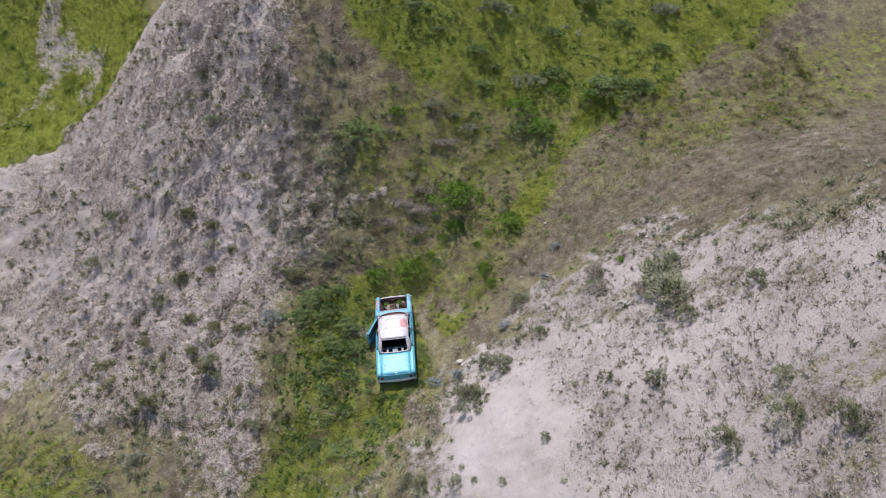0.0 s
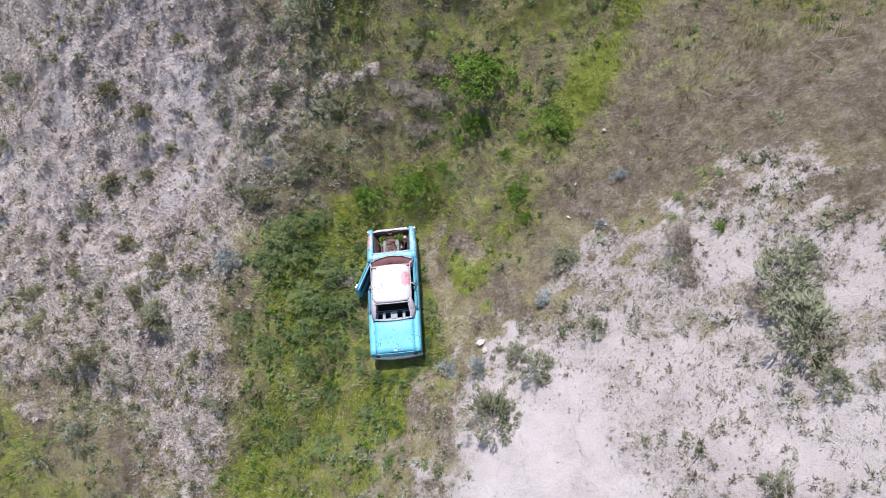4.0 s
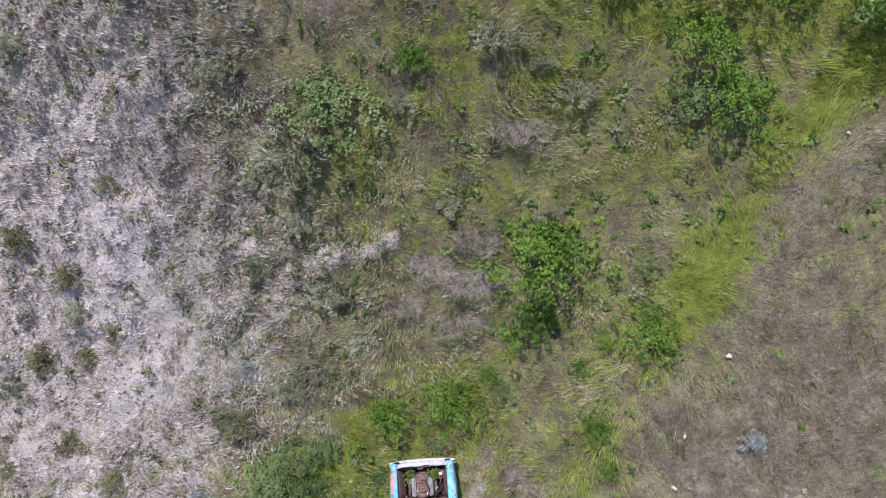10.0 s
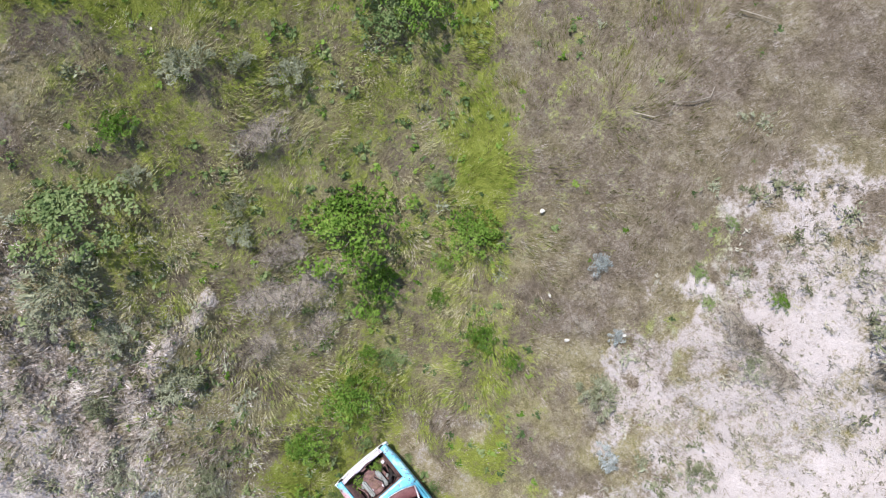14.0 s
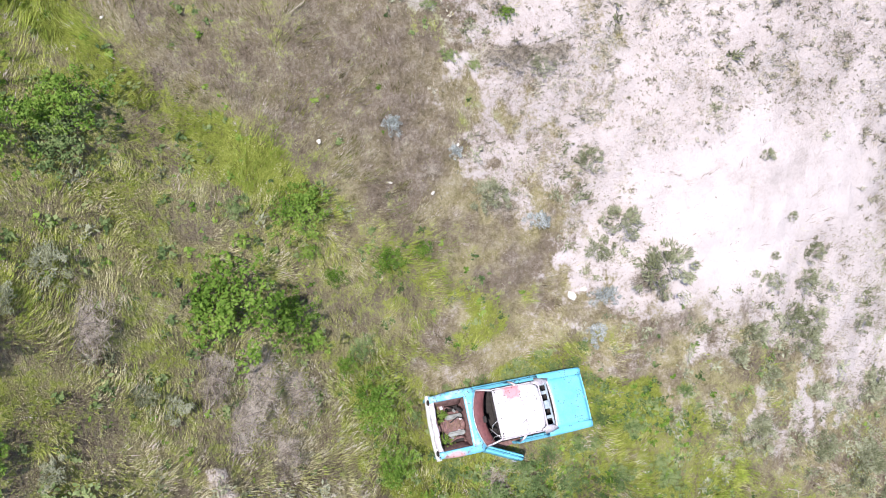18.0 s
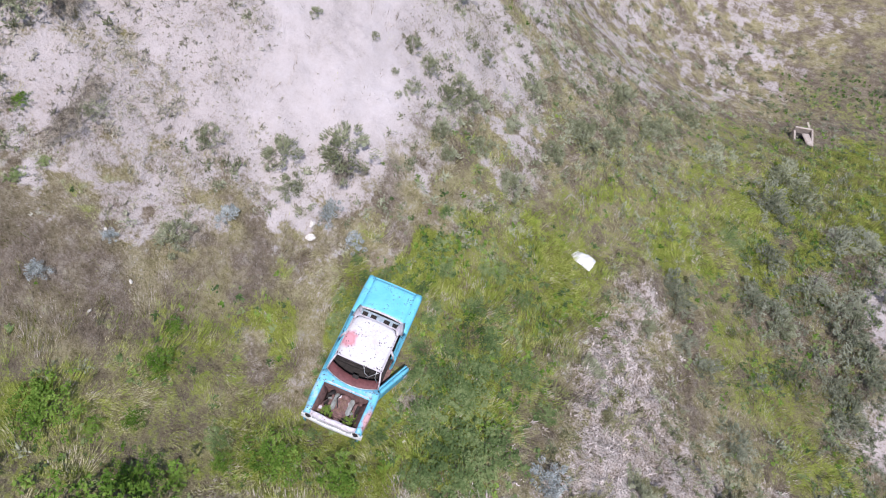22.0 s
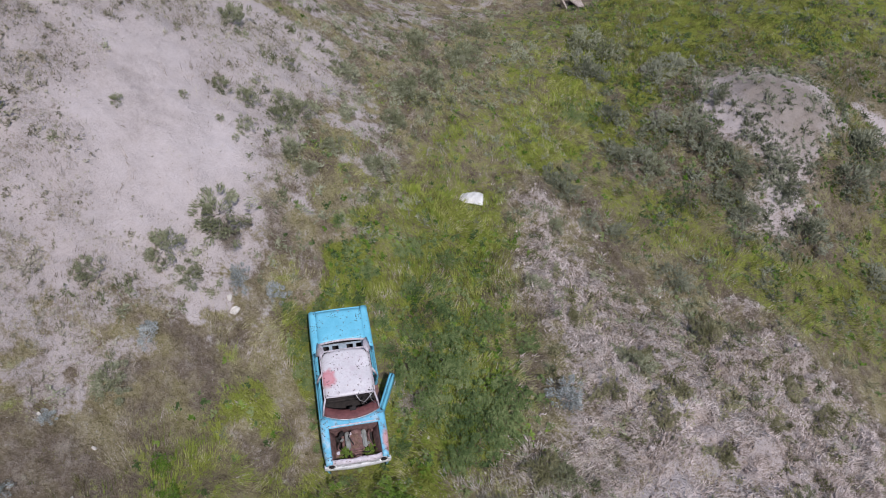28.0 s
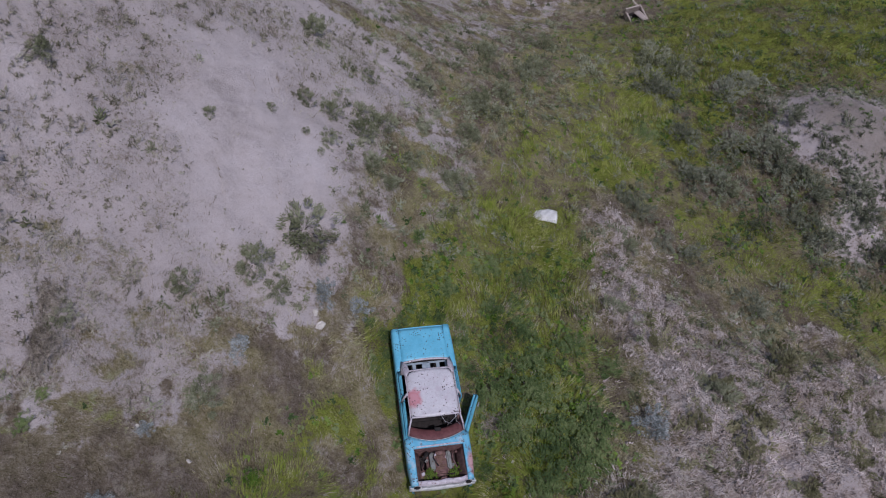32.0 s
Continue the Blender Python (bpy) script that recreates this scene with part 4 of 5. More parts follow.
        rows.append([(w * u, y - (0.035 * u * u + 0.05 * abs(u) ** 7) * (1 if y > 0 else -1) * smooth(0.3, 0.65, abs(y)),
                      1.318 - 0.03 * y * y - 0.045 * u ** 2 - 0.05 * abs(u) ** 8 - 0.028 * smooth(0.55, 0.7, y) + 0.007 * noise.noise(Vector((u * 2.5, y * 2.5, 7))) - 0.045 * math.exp(-((y - 0.60 + 0.13 * (1 - u * u) + 0.03 * math.sin(9 * u)) / 0.03) ** 2) * (abs(u) < 0.85)) for u in fine(-1, 1, 17)])
    part("roof", shell(rows, 0.025, (0, 0, -1)), M_WHITE, car, "chalky white roof with a red primer patch")
    part("windscreen_header", tube([(x, 0.615 - 0.04 * x * x, 1.235 + 0.012 * (1 - x * x)) for x in fine(-0.62, 0.62, 9)], 0.028), M_PILLAR, car)
    # shade under the roof is put into the lining's near-black colour
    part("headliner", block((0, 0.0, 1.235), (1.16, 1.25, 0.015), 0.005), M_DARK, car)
    # rear window, shelf and boot
    part("rear_window_frame", merged(tube([(x, -0.685 - 0.03 * (1 - x * x), 1.25) for x in fine(-0.58, 0.58, 7)], 0.022), tube([(x, -1.13 - 0.05 * (1 - (x / 0.6) ** 2), 0.905) for x in fine(-0.62, 0.62, 9)], 0.030)), M_PILLAR, car, "scuffed white frame of the missing rear glass")
    shelf = [block((x, -0.97, 0.81), (w, 0.30, 0.03), 0.006) for x, w in ((-0.58, 0.10), (-0.33, 0.09), (0.0, 0.22), (0.33, 0.09), (0.58, 0.10))]
    part("parcel_shelf", merged(block((0, -0.835, 0.81), (1.26, 0.06, 0.03), 0.006), block((0, -1.11, 0.81), (1.26, 0.05, 0.03), 0.006), *shelf), M_SHELF, car, "pale blue shelf with open cut-outs")
    lid = [[(0.65 * u, y, 0.885 - 0.075 * smooth(-1.2, -2.3, y) * 1.0 - 0.02 * u * u - 0.012 * abs(u) ** 6 + 0.005 * noise.noise(Vector((u * 3, y * 3, 3)))) for u in fine(-1, 1, 13)] for y in fine(-1.185, -2.225, 11)]
    for r in lid:
        for k, p in enumerate(r):
            r[k] = (p[0], p[1], p[2] - 0.02 * smooth(-2.16, -2.225, p[1]))
    trunk = part("boot_lid", shell(lid, 0.02, (0, 0, -1)), M_BLUE, car, "turquoise boot lid pocked with rust spots")
    part("lock_badge", block((0, -2.19, 0.806), (0.07, 0.03, 0.015), 0.005), M_GLASSBITS, trunk)
    part("rear_panel", shell([[(0.77 * u, -2.255 - 0.02 * (1 - u * u), z) for u in fine(-1, 1, 9)] for z in (0.775, 0.70, 0.55, 0.42)], 0.02, (0, 1, 0)), M_BLUE, car)
    part("rear_bumper", shell([[(0.84 * u, -2.34 + 0.08 * u * u + dy, z) for u in fine(-1, 1, 13)] for dy, z in ((0.05, 0.46), (-0.01, 0.44), (-0.02, 0.36), (0.04, 0.31))], 0.012, (0, 1, 0)), M_BUMPER, car, "dull dented rear bumper")
    for s in (1, -1):
        part("drip_rail", tube([(s * 0.655, y, 1.262 - 0.03 * y * y) for y in fine(0.62, -0.62, 7)], 0.013, 5), M_PILLAR, car)
    car.matrix_basis = CAR_POSE
    return car


build_car()


# ---- plants ----
M_CLOD = foliage("clay_clods", [(0.15, (0.22, 0.175, 0.145)), (0.5, (0.36, 0.30, 0.265)), (0.85, (0.52, 0.45, 0.42))], 0.8, rough=0.95, sheer=0.0, lift=0.1, tuft=0.35)
rng = np.random.default_rng(5)


def quick_mesh(name, verts, faces, material, tone=None):
    """A mesh straight from arrays; all faces have the same number of corners. tone: 0 to 1 for each corner, alike within a tuft."""
    me = bpy.data.meshes.new(name)
    k = faces.shape[1]
    me.vertices.add(len(verts))
    me.vertices.foreach_set("co", np.ascontiguousarray(verts, np.float32).ravel())
    me.loops.add(faces.size)
    me.loops.foreach_set("vertex_index", faces.ravel().astype(np.int32))
    me.polygons.add(len(faces))
    me.polygons.foreach_set("loop_start", np.arange(0, faces.size, k, dtype=np.int32))
    me.update(calc_edges=True)
    att = me.attributes.new("tone", "FLOAT", "POINT")
    att.data.foreach_set("value", np.full(len(verts), 0.5, np.float32) if tone is None else np.repeat(tone, len(verts) // len(tone)).astype(np.float32))
    me.materials.append(material)
    return me


def leaves(centres, size, upward=0.6, slim=0.5, point=None):
    """A lozenge leaf at each centre, tilted at random, or pointing along the given directions."""
    n = len(centres)
    nrm = rng.normal(size=(n, 3)) + np.array([0, 0, upward * 2])
    nrm /= np.linalg.norm(nrm, axis=1, keepdims=True)
    a = np.cross(nrm, rng.normal(size=(n, 3)))
    if point is not None:
        a = point / np.linalg.norm(point, axis=1, keepdims=True) + 0.45 * rng.normal(size=(n, 3))
    a /= np.linalg.norm(a, axis=1, keepdims=True)
    b = np.cross(nrm, a)
    b /= np.linalg.norm(b, axis=1, keepdims=True) + 1e-6
    s = (size * rng.uniform(0.6, 1.3, n))[:, None]
    v = np.stack([centres - a * s, centres - b * s * slim - nrm * s * 0.1, centres + a * s, centres + b * s * slim - nrm * s * 0.1], 1).reshape(-1, 3)
    return v, np.arange(4 * n).reshape(n, 4)


def blades(base, count, length, width, lean, spread, comb=None):
    """Tufts of narrow blades; base holds the feet of the tufts."""
    n = len(base)
    ang, out = rng.uniform(0, math.tau, (n, count)), rng.uniform(0, 1, (n, count))
    ln = np.asarray(length).reshape(-1, 1) * rng.uniform(0.55, 1.15, (n, count))
    head = np.stack([np.cos(ang), np.sin(ang)], -1)
    foot = base[:, None, :2] + head * (np.asarray(spread).reshape(-1, 1) * out)[..., None]
    tilt = lean * (0.35 + 0.65 * out)
    tip = foot + head * (ln * tilt)[..., None] * 0.8
    if comb is not None:
        tip = tip + comb[:, None, :] * ln[..., None]
    z0 = np.repeat(base[:, None, 2], count, 1) - 0.03
    z1 = z0 + 0.03 + ln * np.sqrt(np.clip(1 - (0.8 * tilt) ** 2, 0.08, 1)) * 0.75
    side = np.stack([-np.sin(ang), np.cos(ang)], -1) * (width * rng.uniform(0.6, 1.3, (n, count)))[..., None]
    v = np.empty((n, count, 3, 3))
    v[..., 0, :2], v[..., 1, :2], v[..., 2, :2] = foot - side, foot + side, tip
    v[..., 0, 2], v[..., 1, 2], v[..., 2, 2] = z0, z0, z1
    m = n * count
    return v.reshape(-1, 3), np.arange(3 * m).reshape(m, 3)


def crown_points(clumps, each, flat, clump_size, lumpy=0.25):
    """Points in clumps over a dome of radius 1."""
    pts = []
    for _ in range(clumps):
        a, r = rng.uniform(0, math.tau), math.sqrt(rng.uniform(0, 1)) * (1 - clump_size * 0.6) * (1 + lumpy * rng.normal() * 0.5)
        c = np.array([r * math.cos(a), r * math.sin(a), flat * (0.35 + 0.65 * math.sqrt(max(0.05, 1 - r * r))) * rng.uniform(0.6, 1.05)])
        d = rng.normal(size=(each, 3))
        d /= np.linalg.norm(d, axis=1, keepdims=True)
        pts.append(c + d * clump_size * rng.uniform(0.5, 1.0, (each, 1)) ** 0.6 * np.array([1, 1, 0.75]) * rng.uniform(0.7, 1.2))
    p = np.concatenate(pts)
    p[:, 2] = np.maximum(p[:, 2], 0.03)
    return p


def shrub(name, label, category, group, leaf_mesh, reach, flat, radius):
    """Bare stems that fan out of the ground under a crown of leaves."""
    thing = tagged(new(name), label, category, group)
    for k in range(6):
        a, r = math.tau * (k + rng.uniform(0, 0.8)) / 6, rng.uniform(0.45, 1.0) * reach
        mid = (0.4 * r * math.cos(a + 0.3), 0.4 * r * math.sin(a + 0.3), flat * 0.5)
        part("stem", tube([(0, 0, -0.12), mid, (r * math.cos(a), r * math.sin(a), flat * rng.uniform(0.7, 1.0))], radius, 4, 0.35), M_TWIG, thing)
    c = new("crown", leaf_mesh)
    c.parent = thing
    return thing


def leafy_kind(material, label):
    p = crown_points(100, 25, 0.85, 0.15, 0.7)
    v, f = leaves(p, 0.046, 0.45, 0.55)
    return shrub("leafy_shrub", label, "shrub", "leafy shrubs in the gully", quick_mesh("crown", v, f, material), 0.8, 0.6, 0.02)


def sage_kind(material, label, group):
    p = crown_points(42, 42, 0.6, 0.2, 0.5)
    v, f = leaves(p, 0.095, 0.5, 0.2, p + np.array([0, 0, 0.25]))
    return shrub("sagebrush", label, "shrub", group, quick_mesh("crown", v, f, material), 0.9, 0.45, 0.022)


def dead_kind():
    base = np.zeros((170, 3))
    a, r = rng.uniform(0, math.tau, 170), np.sqrt(rng.uniform(0, 1, 170)) * (0.75 + 0.2 * rng.normal(size=170))
    base[:, 0], base[:, 1] = r * np.cos(a), r * np.sin(a)
    v, f = blades(base, 22, np.full(170, 0.27), 0.0065, 1.0, np.full(170, 0.12), rng.normal(size=(170, 2)) * 0.25)
    v[:, 2] += 0.03
    thing = tagged(new("dead_brush"), "dead grey brush of bare tangled twigs", "dead shrub", "dead brush")
    for k in range(8):
        a, r = math.tau * (k + rng.uniform(0, 0.8)) / 8, rng.uniform(0.5, 1.0)
        part("branch", tube([(0, 0, -0.12), (0.4 * r * math.cos(a + 0.3), 0.4 * r * math.sin(a + 0.3), 0.15), (r * math.cos(a), r * math.sin(a), rng.uniform(0.2, 0.3))], 0.02, 4, 0.35), M_TWIG, thing)
    c = new("crown", quick_mesh("crown", v, f, M_DEADTWIG))
    c.parent = thing
    tagged(c, "tangle of bare grey twigs")
    return thing


def scatter(kinds, spots, lift=0.0, tall=1.0):
    """Copies of the kinds at (x, y, radius); the first ones are the kinds themselves."""
    for k, (x, y, r) in enumerate(spots):
        src = kinds[k % len(kinds)]
        m = pose(x, y, height(x, y) - 0.04 * r + lift, 0, 0, (k * 137.5) % 360) @ Matrix.Diagonal((r, r, r * tall * (0.9 + 0.2 * ((k * 0.618) % 1)), 1))
        if k < len(kinds):
            src.matrix_basis = m
        else:
            copy_thing(src, m @ Matrix.Diagonal((*(1 / s for s in src.scale), 1)))


LEAFY = [(3.2, 6.4, 1.3), (2.95, 5.1, 0.62), (5.6, 4.6, 0.74), (4.6, 4.5, 0.26), (4.0, 4.0, 0.29), (4.3, 2.6, 0.44), (4.5, 1.6, 0.29), (7.6, 9.1, 0.85), (6.7, 10.1, 0.84), (0.8, 3.6, 0.75), (-0.8, 3.4, 0.61), (8.7, 10.8, 0.58), (10.4, 10.4, 0.6), (0.2, 10.3, 0.47), (1.8, 4.1, 0.29), (2.4, 4.8, 0.29), (9.2, -1.5, 0.24)]
LEAFY_LOW = [(-1.7, 9.7, 1.23), (-3.7, 2.2, 0.8), (-1.75, 0.0, 0.55), (-2.7, -0.1, 0.75), (-2.2, 1.1, 0.7), (-3.2, 1.6, 0.76), (-0.9, -3.7, 0.36), (-2.0, -4.3, 0.37), (2.2, 3.7, 0.4), (-3.0, -1.9, 0.52), (-2.7, 2.6, 0.6), (-4.1, 1.3, 0.64), (-3.1, -0.9, 0.6), (-2.5, -4.5, 0.47), (-1.9, -1.3, 0.5), (1.35, -0.55, 0.32), (-2.2, -2.9, 0.45), (11.4, 10.8, 1.41), (13.2, 10.8, 0.89), (6.9, 9.2, 0.9), (8.7, 11.8, 0.78), (1.2, 14.2, 0.89), (-0.2, -5.4, 0.3), (-4.3, -1.2, 0.5), (8.6, 0.1, 0.26), (8.35, -0.55, 0.22), (9.7, 0.4, 0.2), (5.62, 6.06, 0.38)]
WEEDS_BY_CAR = [(1.12, -1.6, 0.27), (1.08, -0.9, 0.3), (1.1, -0.2, 0.26), (1.05, 0.6, 0.2), (1.15, -2.2, 0.3), (0.6, -2.62, 0.3), (-0.5, -2.65, 0.28), (-1.1, -1.8, 0.3), (-1.15, -0.9, 0.32), (-1.1, -2.3, 0.26), (1.02, 1.6, 0.15), (-1.15, 2.0, 0.3), (0.4, 2.62, 0.25), (-1.3, 0.1, 0.3), (0.0, -2.7, 0.22), (1.5, -1.2, 0.3), (1.55, -2.6, 0.26)]
LEAFY_UPPER = [(4.5, 12.6, 0.7), (8.6, 13.4, 0.75), (10.8, 15.0, 1.0), (4.8, 11.3, 0.6), (8.4, 11.7, 0.55), (5.5, 12.0, 0.5), (-3.1, 0.3, 0.6), (-3.4, -3.9, 0.43), (-2.9, -3.0, 0.36), (-10.4, -11.3, 0.7), (-5.2, -0.3, 0.42), (14.6, 13.0, 0.8), (2.6, 13.4, 0.6), (12.6, 14.2, 0.7)]
SAGE = [(2.2, 10.5, 0.6), (3.2, 10.1, 0.34), (-0.1, 9.6, 0.34), (1.3, 8.2, 0.34), (1.0, 7.7, 0.39), (-3.2, 4.1, 0.53), (-5.0, 3.5, 0.47), (-2.2, 6.2, 0.58), (4.0, 9.5, 0.5), (5.6, 14.2, 0.9), (15.2, 15.0, 0.9), (5.5, -0.5, 0.55), (-3.4, 12.7, 0.6), (-4.2, 10.6, 0.5), (-3.6, 8.6, 0.5), (-4.6, 5.6, 0.45), (-3.9, 6.9, 0.5), (-2.6, 7.6, 0.42), (-8.2, 0.2, 0.49), (-6.2, -2.6, 0.47), (-7.7, -5.4, 0.49), (-12.9, -8.0, 0.56), (-3.2, -12.2, 0.63), (-6.4, -15.5, 0.79), (2.5, -13.6, 0.64), (-12.7, -16.9, 1.04), (-1.7, -7.8, 0.6), (-3.4, -12.1, 0.7), (-6.0, -15.0, 0.61), (-13.6, -15.6, 0.8), (-0.3, -8.4, 0.45), (-2.6, -10.4, 0.5), (-4.6, -13.2, 0.55), (-0.9, -10.2, 0.4), (0.5, -7.2, 0.4), (-4.4, -16.4, 0.6), (-7.6, -18.6, 0.7)]
SAGE_SPUR = [(-8.7, 0.4, 0.62), (-8.6, 2.3, 0.5), (-10.1, 3.6, 0.55), (-14.7, 2.9, 0.5), (-4.6, 3.3, 0.6), (-13.9, 1.8, 0.55), (-11.5, -0.3, 0.6), (-10.8, 8.6, 0.6), (-9.3, 7.4, 0.55), (-7.7, 9.1, 0.4), (-8.1, 6.0, 0.45), (-10.9, 5.9, 0.42), (-9.3, 5.6, 0.4), (-7.2, 1.4, 0.4), (-9.6, 1.6, 0.45), (-12.2, 3.0, 0.5), (-6.9, -1.2, 0.4)]
SAGE_RIM = [(3.7, -9.2, 0.18), (2.8, -8.6, 0.16), (2.4, -7.9, 0.15), (2.8, -10.0, 0.37), (2.1, -9.7, 0.42), (1.1, -10.0, 0.47), (2.2, -8.4, 0.35), (4.3, -4.0, 0.56), (3.0, -5.2, 0.87), (3.8, -3.3, 0.42), (-1.1, -12.4, 0.6), (0.8, -12.0, 0.36), (1.2, -9.1, 0.52), (0.5, -9.7, 0.51), (1.0, -7.8, 0.44), (5.2, -8.4, 0.22), (5.9, -3.3, 0.4)]
SAGE_RING = [(-15.1, -13.6, 0.79), (-16.1, -14.1, 0.67), (-15.1, -9.8, 0.78), (-15.3, -8.7, 0.76), (-16.0, -7.5, 0.84), (-15.2, -6.3, 0.65), (-15.5, -5.3, 0.73), (-11.6, -8.8, 0.68), (-12.1, -11.3, 0.6), (-12.5, -8.6, 0.62), (-14.0, -10.4, 0.69), (-11.8, -14.7, 0.84), (-12.4, -14.1, 0.7), (-8.5, -7.8, 0.68), (-8.7, -6.9, 0.6), (-22.4, -7.9, 1.14), (-21.0, -6.4, 0.91), (-18.1, -4.1, 0.93), (-20.6, -2.2, 0.71), (-11.6, -2.6, 0.64), (-17.8, -7.2, 0.6), (-17.9, -6.1, 0.59), (-16.7, -11.1, 0.63), (-10.3, -5.0, 0.59), (-9.2, -5.6, 0.44)]
SAGE_HILL = [(10.0, -5.5, 1.05), (10.0, -4.1, 0.95), (9.9, -7.0, 0.43), (8.5, -8.8, 0.39), (10.4, -3.4, 0.6), (11.6, -7.6, 0.5), (10.5, -11.8, 0.41), (10.1, -13.0, 0.64), (9.1, -12.5, 0.52), (-12.0, 5.3, 0.5), (-10.9, 5.7, 0.45), (-9.2, 6.6, 0.45), (-16.8, 9.6, 0.6), (-15.8, 11.1, 0.6), (-9.7, 12.0, 0.5), (7.1, 11.4, 0.9), (10.8, -14.2, 0.5), (-2.7, 9.0, 0.9), (8.1, -2.2, 0.37), (-8.5, 0.7, 0.5)]
SILVER = [(1.75, -2.95, 0.38), (7.4, 1.8, 0.33), (4.7, -1.7, 0.36), (2.6, -3.3, 0.42), (-5.7, 1.4, 0.55), (6.6, 0.3, 0.24), (-4.4, 4.6, 0.3)]
DEAD = [(8.5, -1.5, 0.76), (9.5, -4.2, 0.69), (5.3, -0.7, 0.5), (1.5, 6.3, 0.95), (0.5, 6.7, 0.9), (1.1, 5.5, 0.8), (1.6, 7.1, 0.75), (-0.2, 5.9, 0.7), (2.7, 9.1, 0.82), (8.4, -2.6, 0.6), (2.9, -4.6, 0.6), (-1.7, 0.9, 0.5), (6.4, 1.0, 0.4), (-14.4, -10.9, 0.69), (-15.2, -9.2, 0.6), (-14.8, -13.8, 0.65), (-16.0, -6.7, 0.56)]
scatter([leafy_kind(M_BRIGHT, "bright green leafy shrub growing out of the long grass") for _ in range(3)], LEAFY, tall=1.0)
scatter([leafy_kind(M_LEAF, "low dark green shrub in the meadow grass") for _ in range(3)], LEAFY_LOW + LEAFY_UPPER + WEEDS_BY_CAR, tall=0.55)
scatter([sage_kind(M_SAGE, "grey-green sagebrush on dry ground", "sagebrush") for _ in range(3)], SAGE)
scatter([sage_kind(M_DARKSAGE, "dark grey-green sagebrush round the bare mound", "sagebrush in the side valley") for _ in range(2)], SAGE_RING)
scatter([sage_kind(M_SAGE, "grey-green sagebrush on the pale clay slope", "sagebrush on the slopes") for _ in range(2)], SAGE_HILL + SAGE_RIM)
scatter([sage_kind(M_SPUR, "dull olive-green sagebrush on the stony spur", "sagebrush on the spur") for _ in range(2)], SAGE_SPUR)
scatter([sage_kind(M_SILVER, "pale silvery blue sage bush", "silvery bushes") for _ in range(2)], SILVER)
scatter([dead_kind() for _ in range(2)], DEAD)


bay_weed = leafy_kind(M_BRIGHT, "small green weed growing inside the engine bay")
bay_weed.name = "bay_weed"
bay_weed.matrix_basis = CAR_POSE @ pose(0.27, 1.93, 0.36) @ Matrix.Diagonal((0.2, 0.2, 0.42, 1))
copy_thing(bay_weed, CAR_POSE @ pose(-0.36, 1.93, 0.36, 0, 0, 80) @ Matrix.Diagonal((0.24 / 0.2, 0.2 / 0.2, 0.3 / 0.42, 1)))


def field(n, x0, x1, y0, y1, density, seed):
    """Random feet of tufts, kept with the probability density(x, y)."""
    r = np.random.default_rng(seed)
    x, y = r.uniform(x0, x1, n), r.uniform(y0, y1, n)
    off_car = (np.abs(x) > 0.86) | (np.abs(y) > 2.3)
    keep = (r.uniform(0, 1, n) < density(x, y)) & off_car
    x, y = x[keep], y[keep]
    return np.stack([x, y, land(x, y)], 1)


def combing(b, strength):
    a = rough_noise(b[:, 0], b[:, 1], 2.5, 77, 2) * math.tau * 1.6
    return np.stack([np.cos(a), np.sin(a)], 1) * strength


def grass(name, base, count, length, width, lean, spread, material, comb, label, category="grass"):
    length = length * (0.45 + 1.2 * smooth(0.32, 0.68, rough_noise(base[:, 0], base[:, 1], 0.5, 55, 2)))
    v, f = blades(base, count, length, width, lean, spread, combing(base, comb))
    return tagged(new(name, quick_mesh(name, v, f, material, rng.uniform(0, 1, len(base)))), label, category, kind="stuff")


def core(x, y):
    """Plants stand thick where the ground is seen from near; farther out fewer do."""
    return 0.3 + 0.7 * (1 - smooth(0, 4, np.maximum(np.abs(x - 3) - 17, np.abs(y - 1.5) - 17)))


def green_density(x, y):
    g, s, c = cover_green(x, y), cover_stony(x, y), cover_clay(x, y)
    return core(x, y) * np.clip(smooth(0.2, 0.85, g) * (0.35 + 0.9 * rough_noise(x, y, 1.1, 51)) * (1 - s) * (1 - c) * (1 - 0.4 * inside(x, y, SOUTH_WEST, 1.5)), 0, 1)


def olive_density(x, y):
    g, s, c = cover_green(x, y), cover_stony(x, y), cover_clay(x, y)
    mid = inside(x, y, MIDDLE, 1.0)
    return core(x, y) * np.clip((0.2 + 0.2 * g + 0.8 * mid) * np.maximum(smooth(0.40, 0.60, rough_noise(x, y, 1.3, 61)), 0.85 * mid) * (1 - 0.85 * s) * (1 - 0.93 * c) * (1 - 0.65 * inside(x + 3 * rough_noise(x, y, 1.6, 94) - 1.5, y, EAST_HILL, 2.0)) * (1 - 0.75 * inside(x, y, SOUTH_WEST, 1.5)) * (1 - 0.5 * inside(x, y, SOUTH_SCRUB, 0.8)), 0, 1)


def deep_density(x, y):
    s, c = cover_stony(x, y), cover_clay(x, y)
    zone = np.maximum(np.maximum(0.85 * inside(x, y, SOUTH_WEST, 1.5), 0.7 * inside(x, y, SIDE_VALLEY, 1.0)), np.max([0.6 * inside(x, y, LUSH, 1.0), 0.5 * inside(x, y, BRIGHT_STRIP, 1.0), 0.85 * inside(x + 3 * rough_noise(x, y, 1.6, 94) - 1.5, y, EAST_UPPER, 2.5)], 0))
    return np.clip(zone * (0.45 + 0.8 * rough_noise(x, y, 1.2, 73)) * (1 - s) * (1 - c), 0, 1)


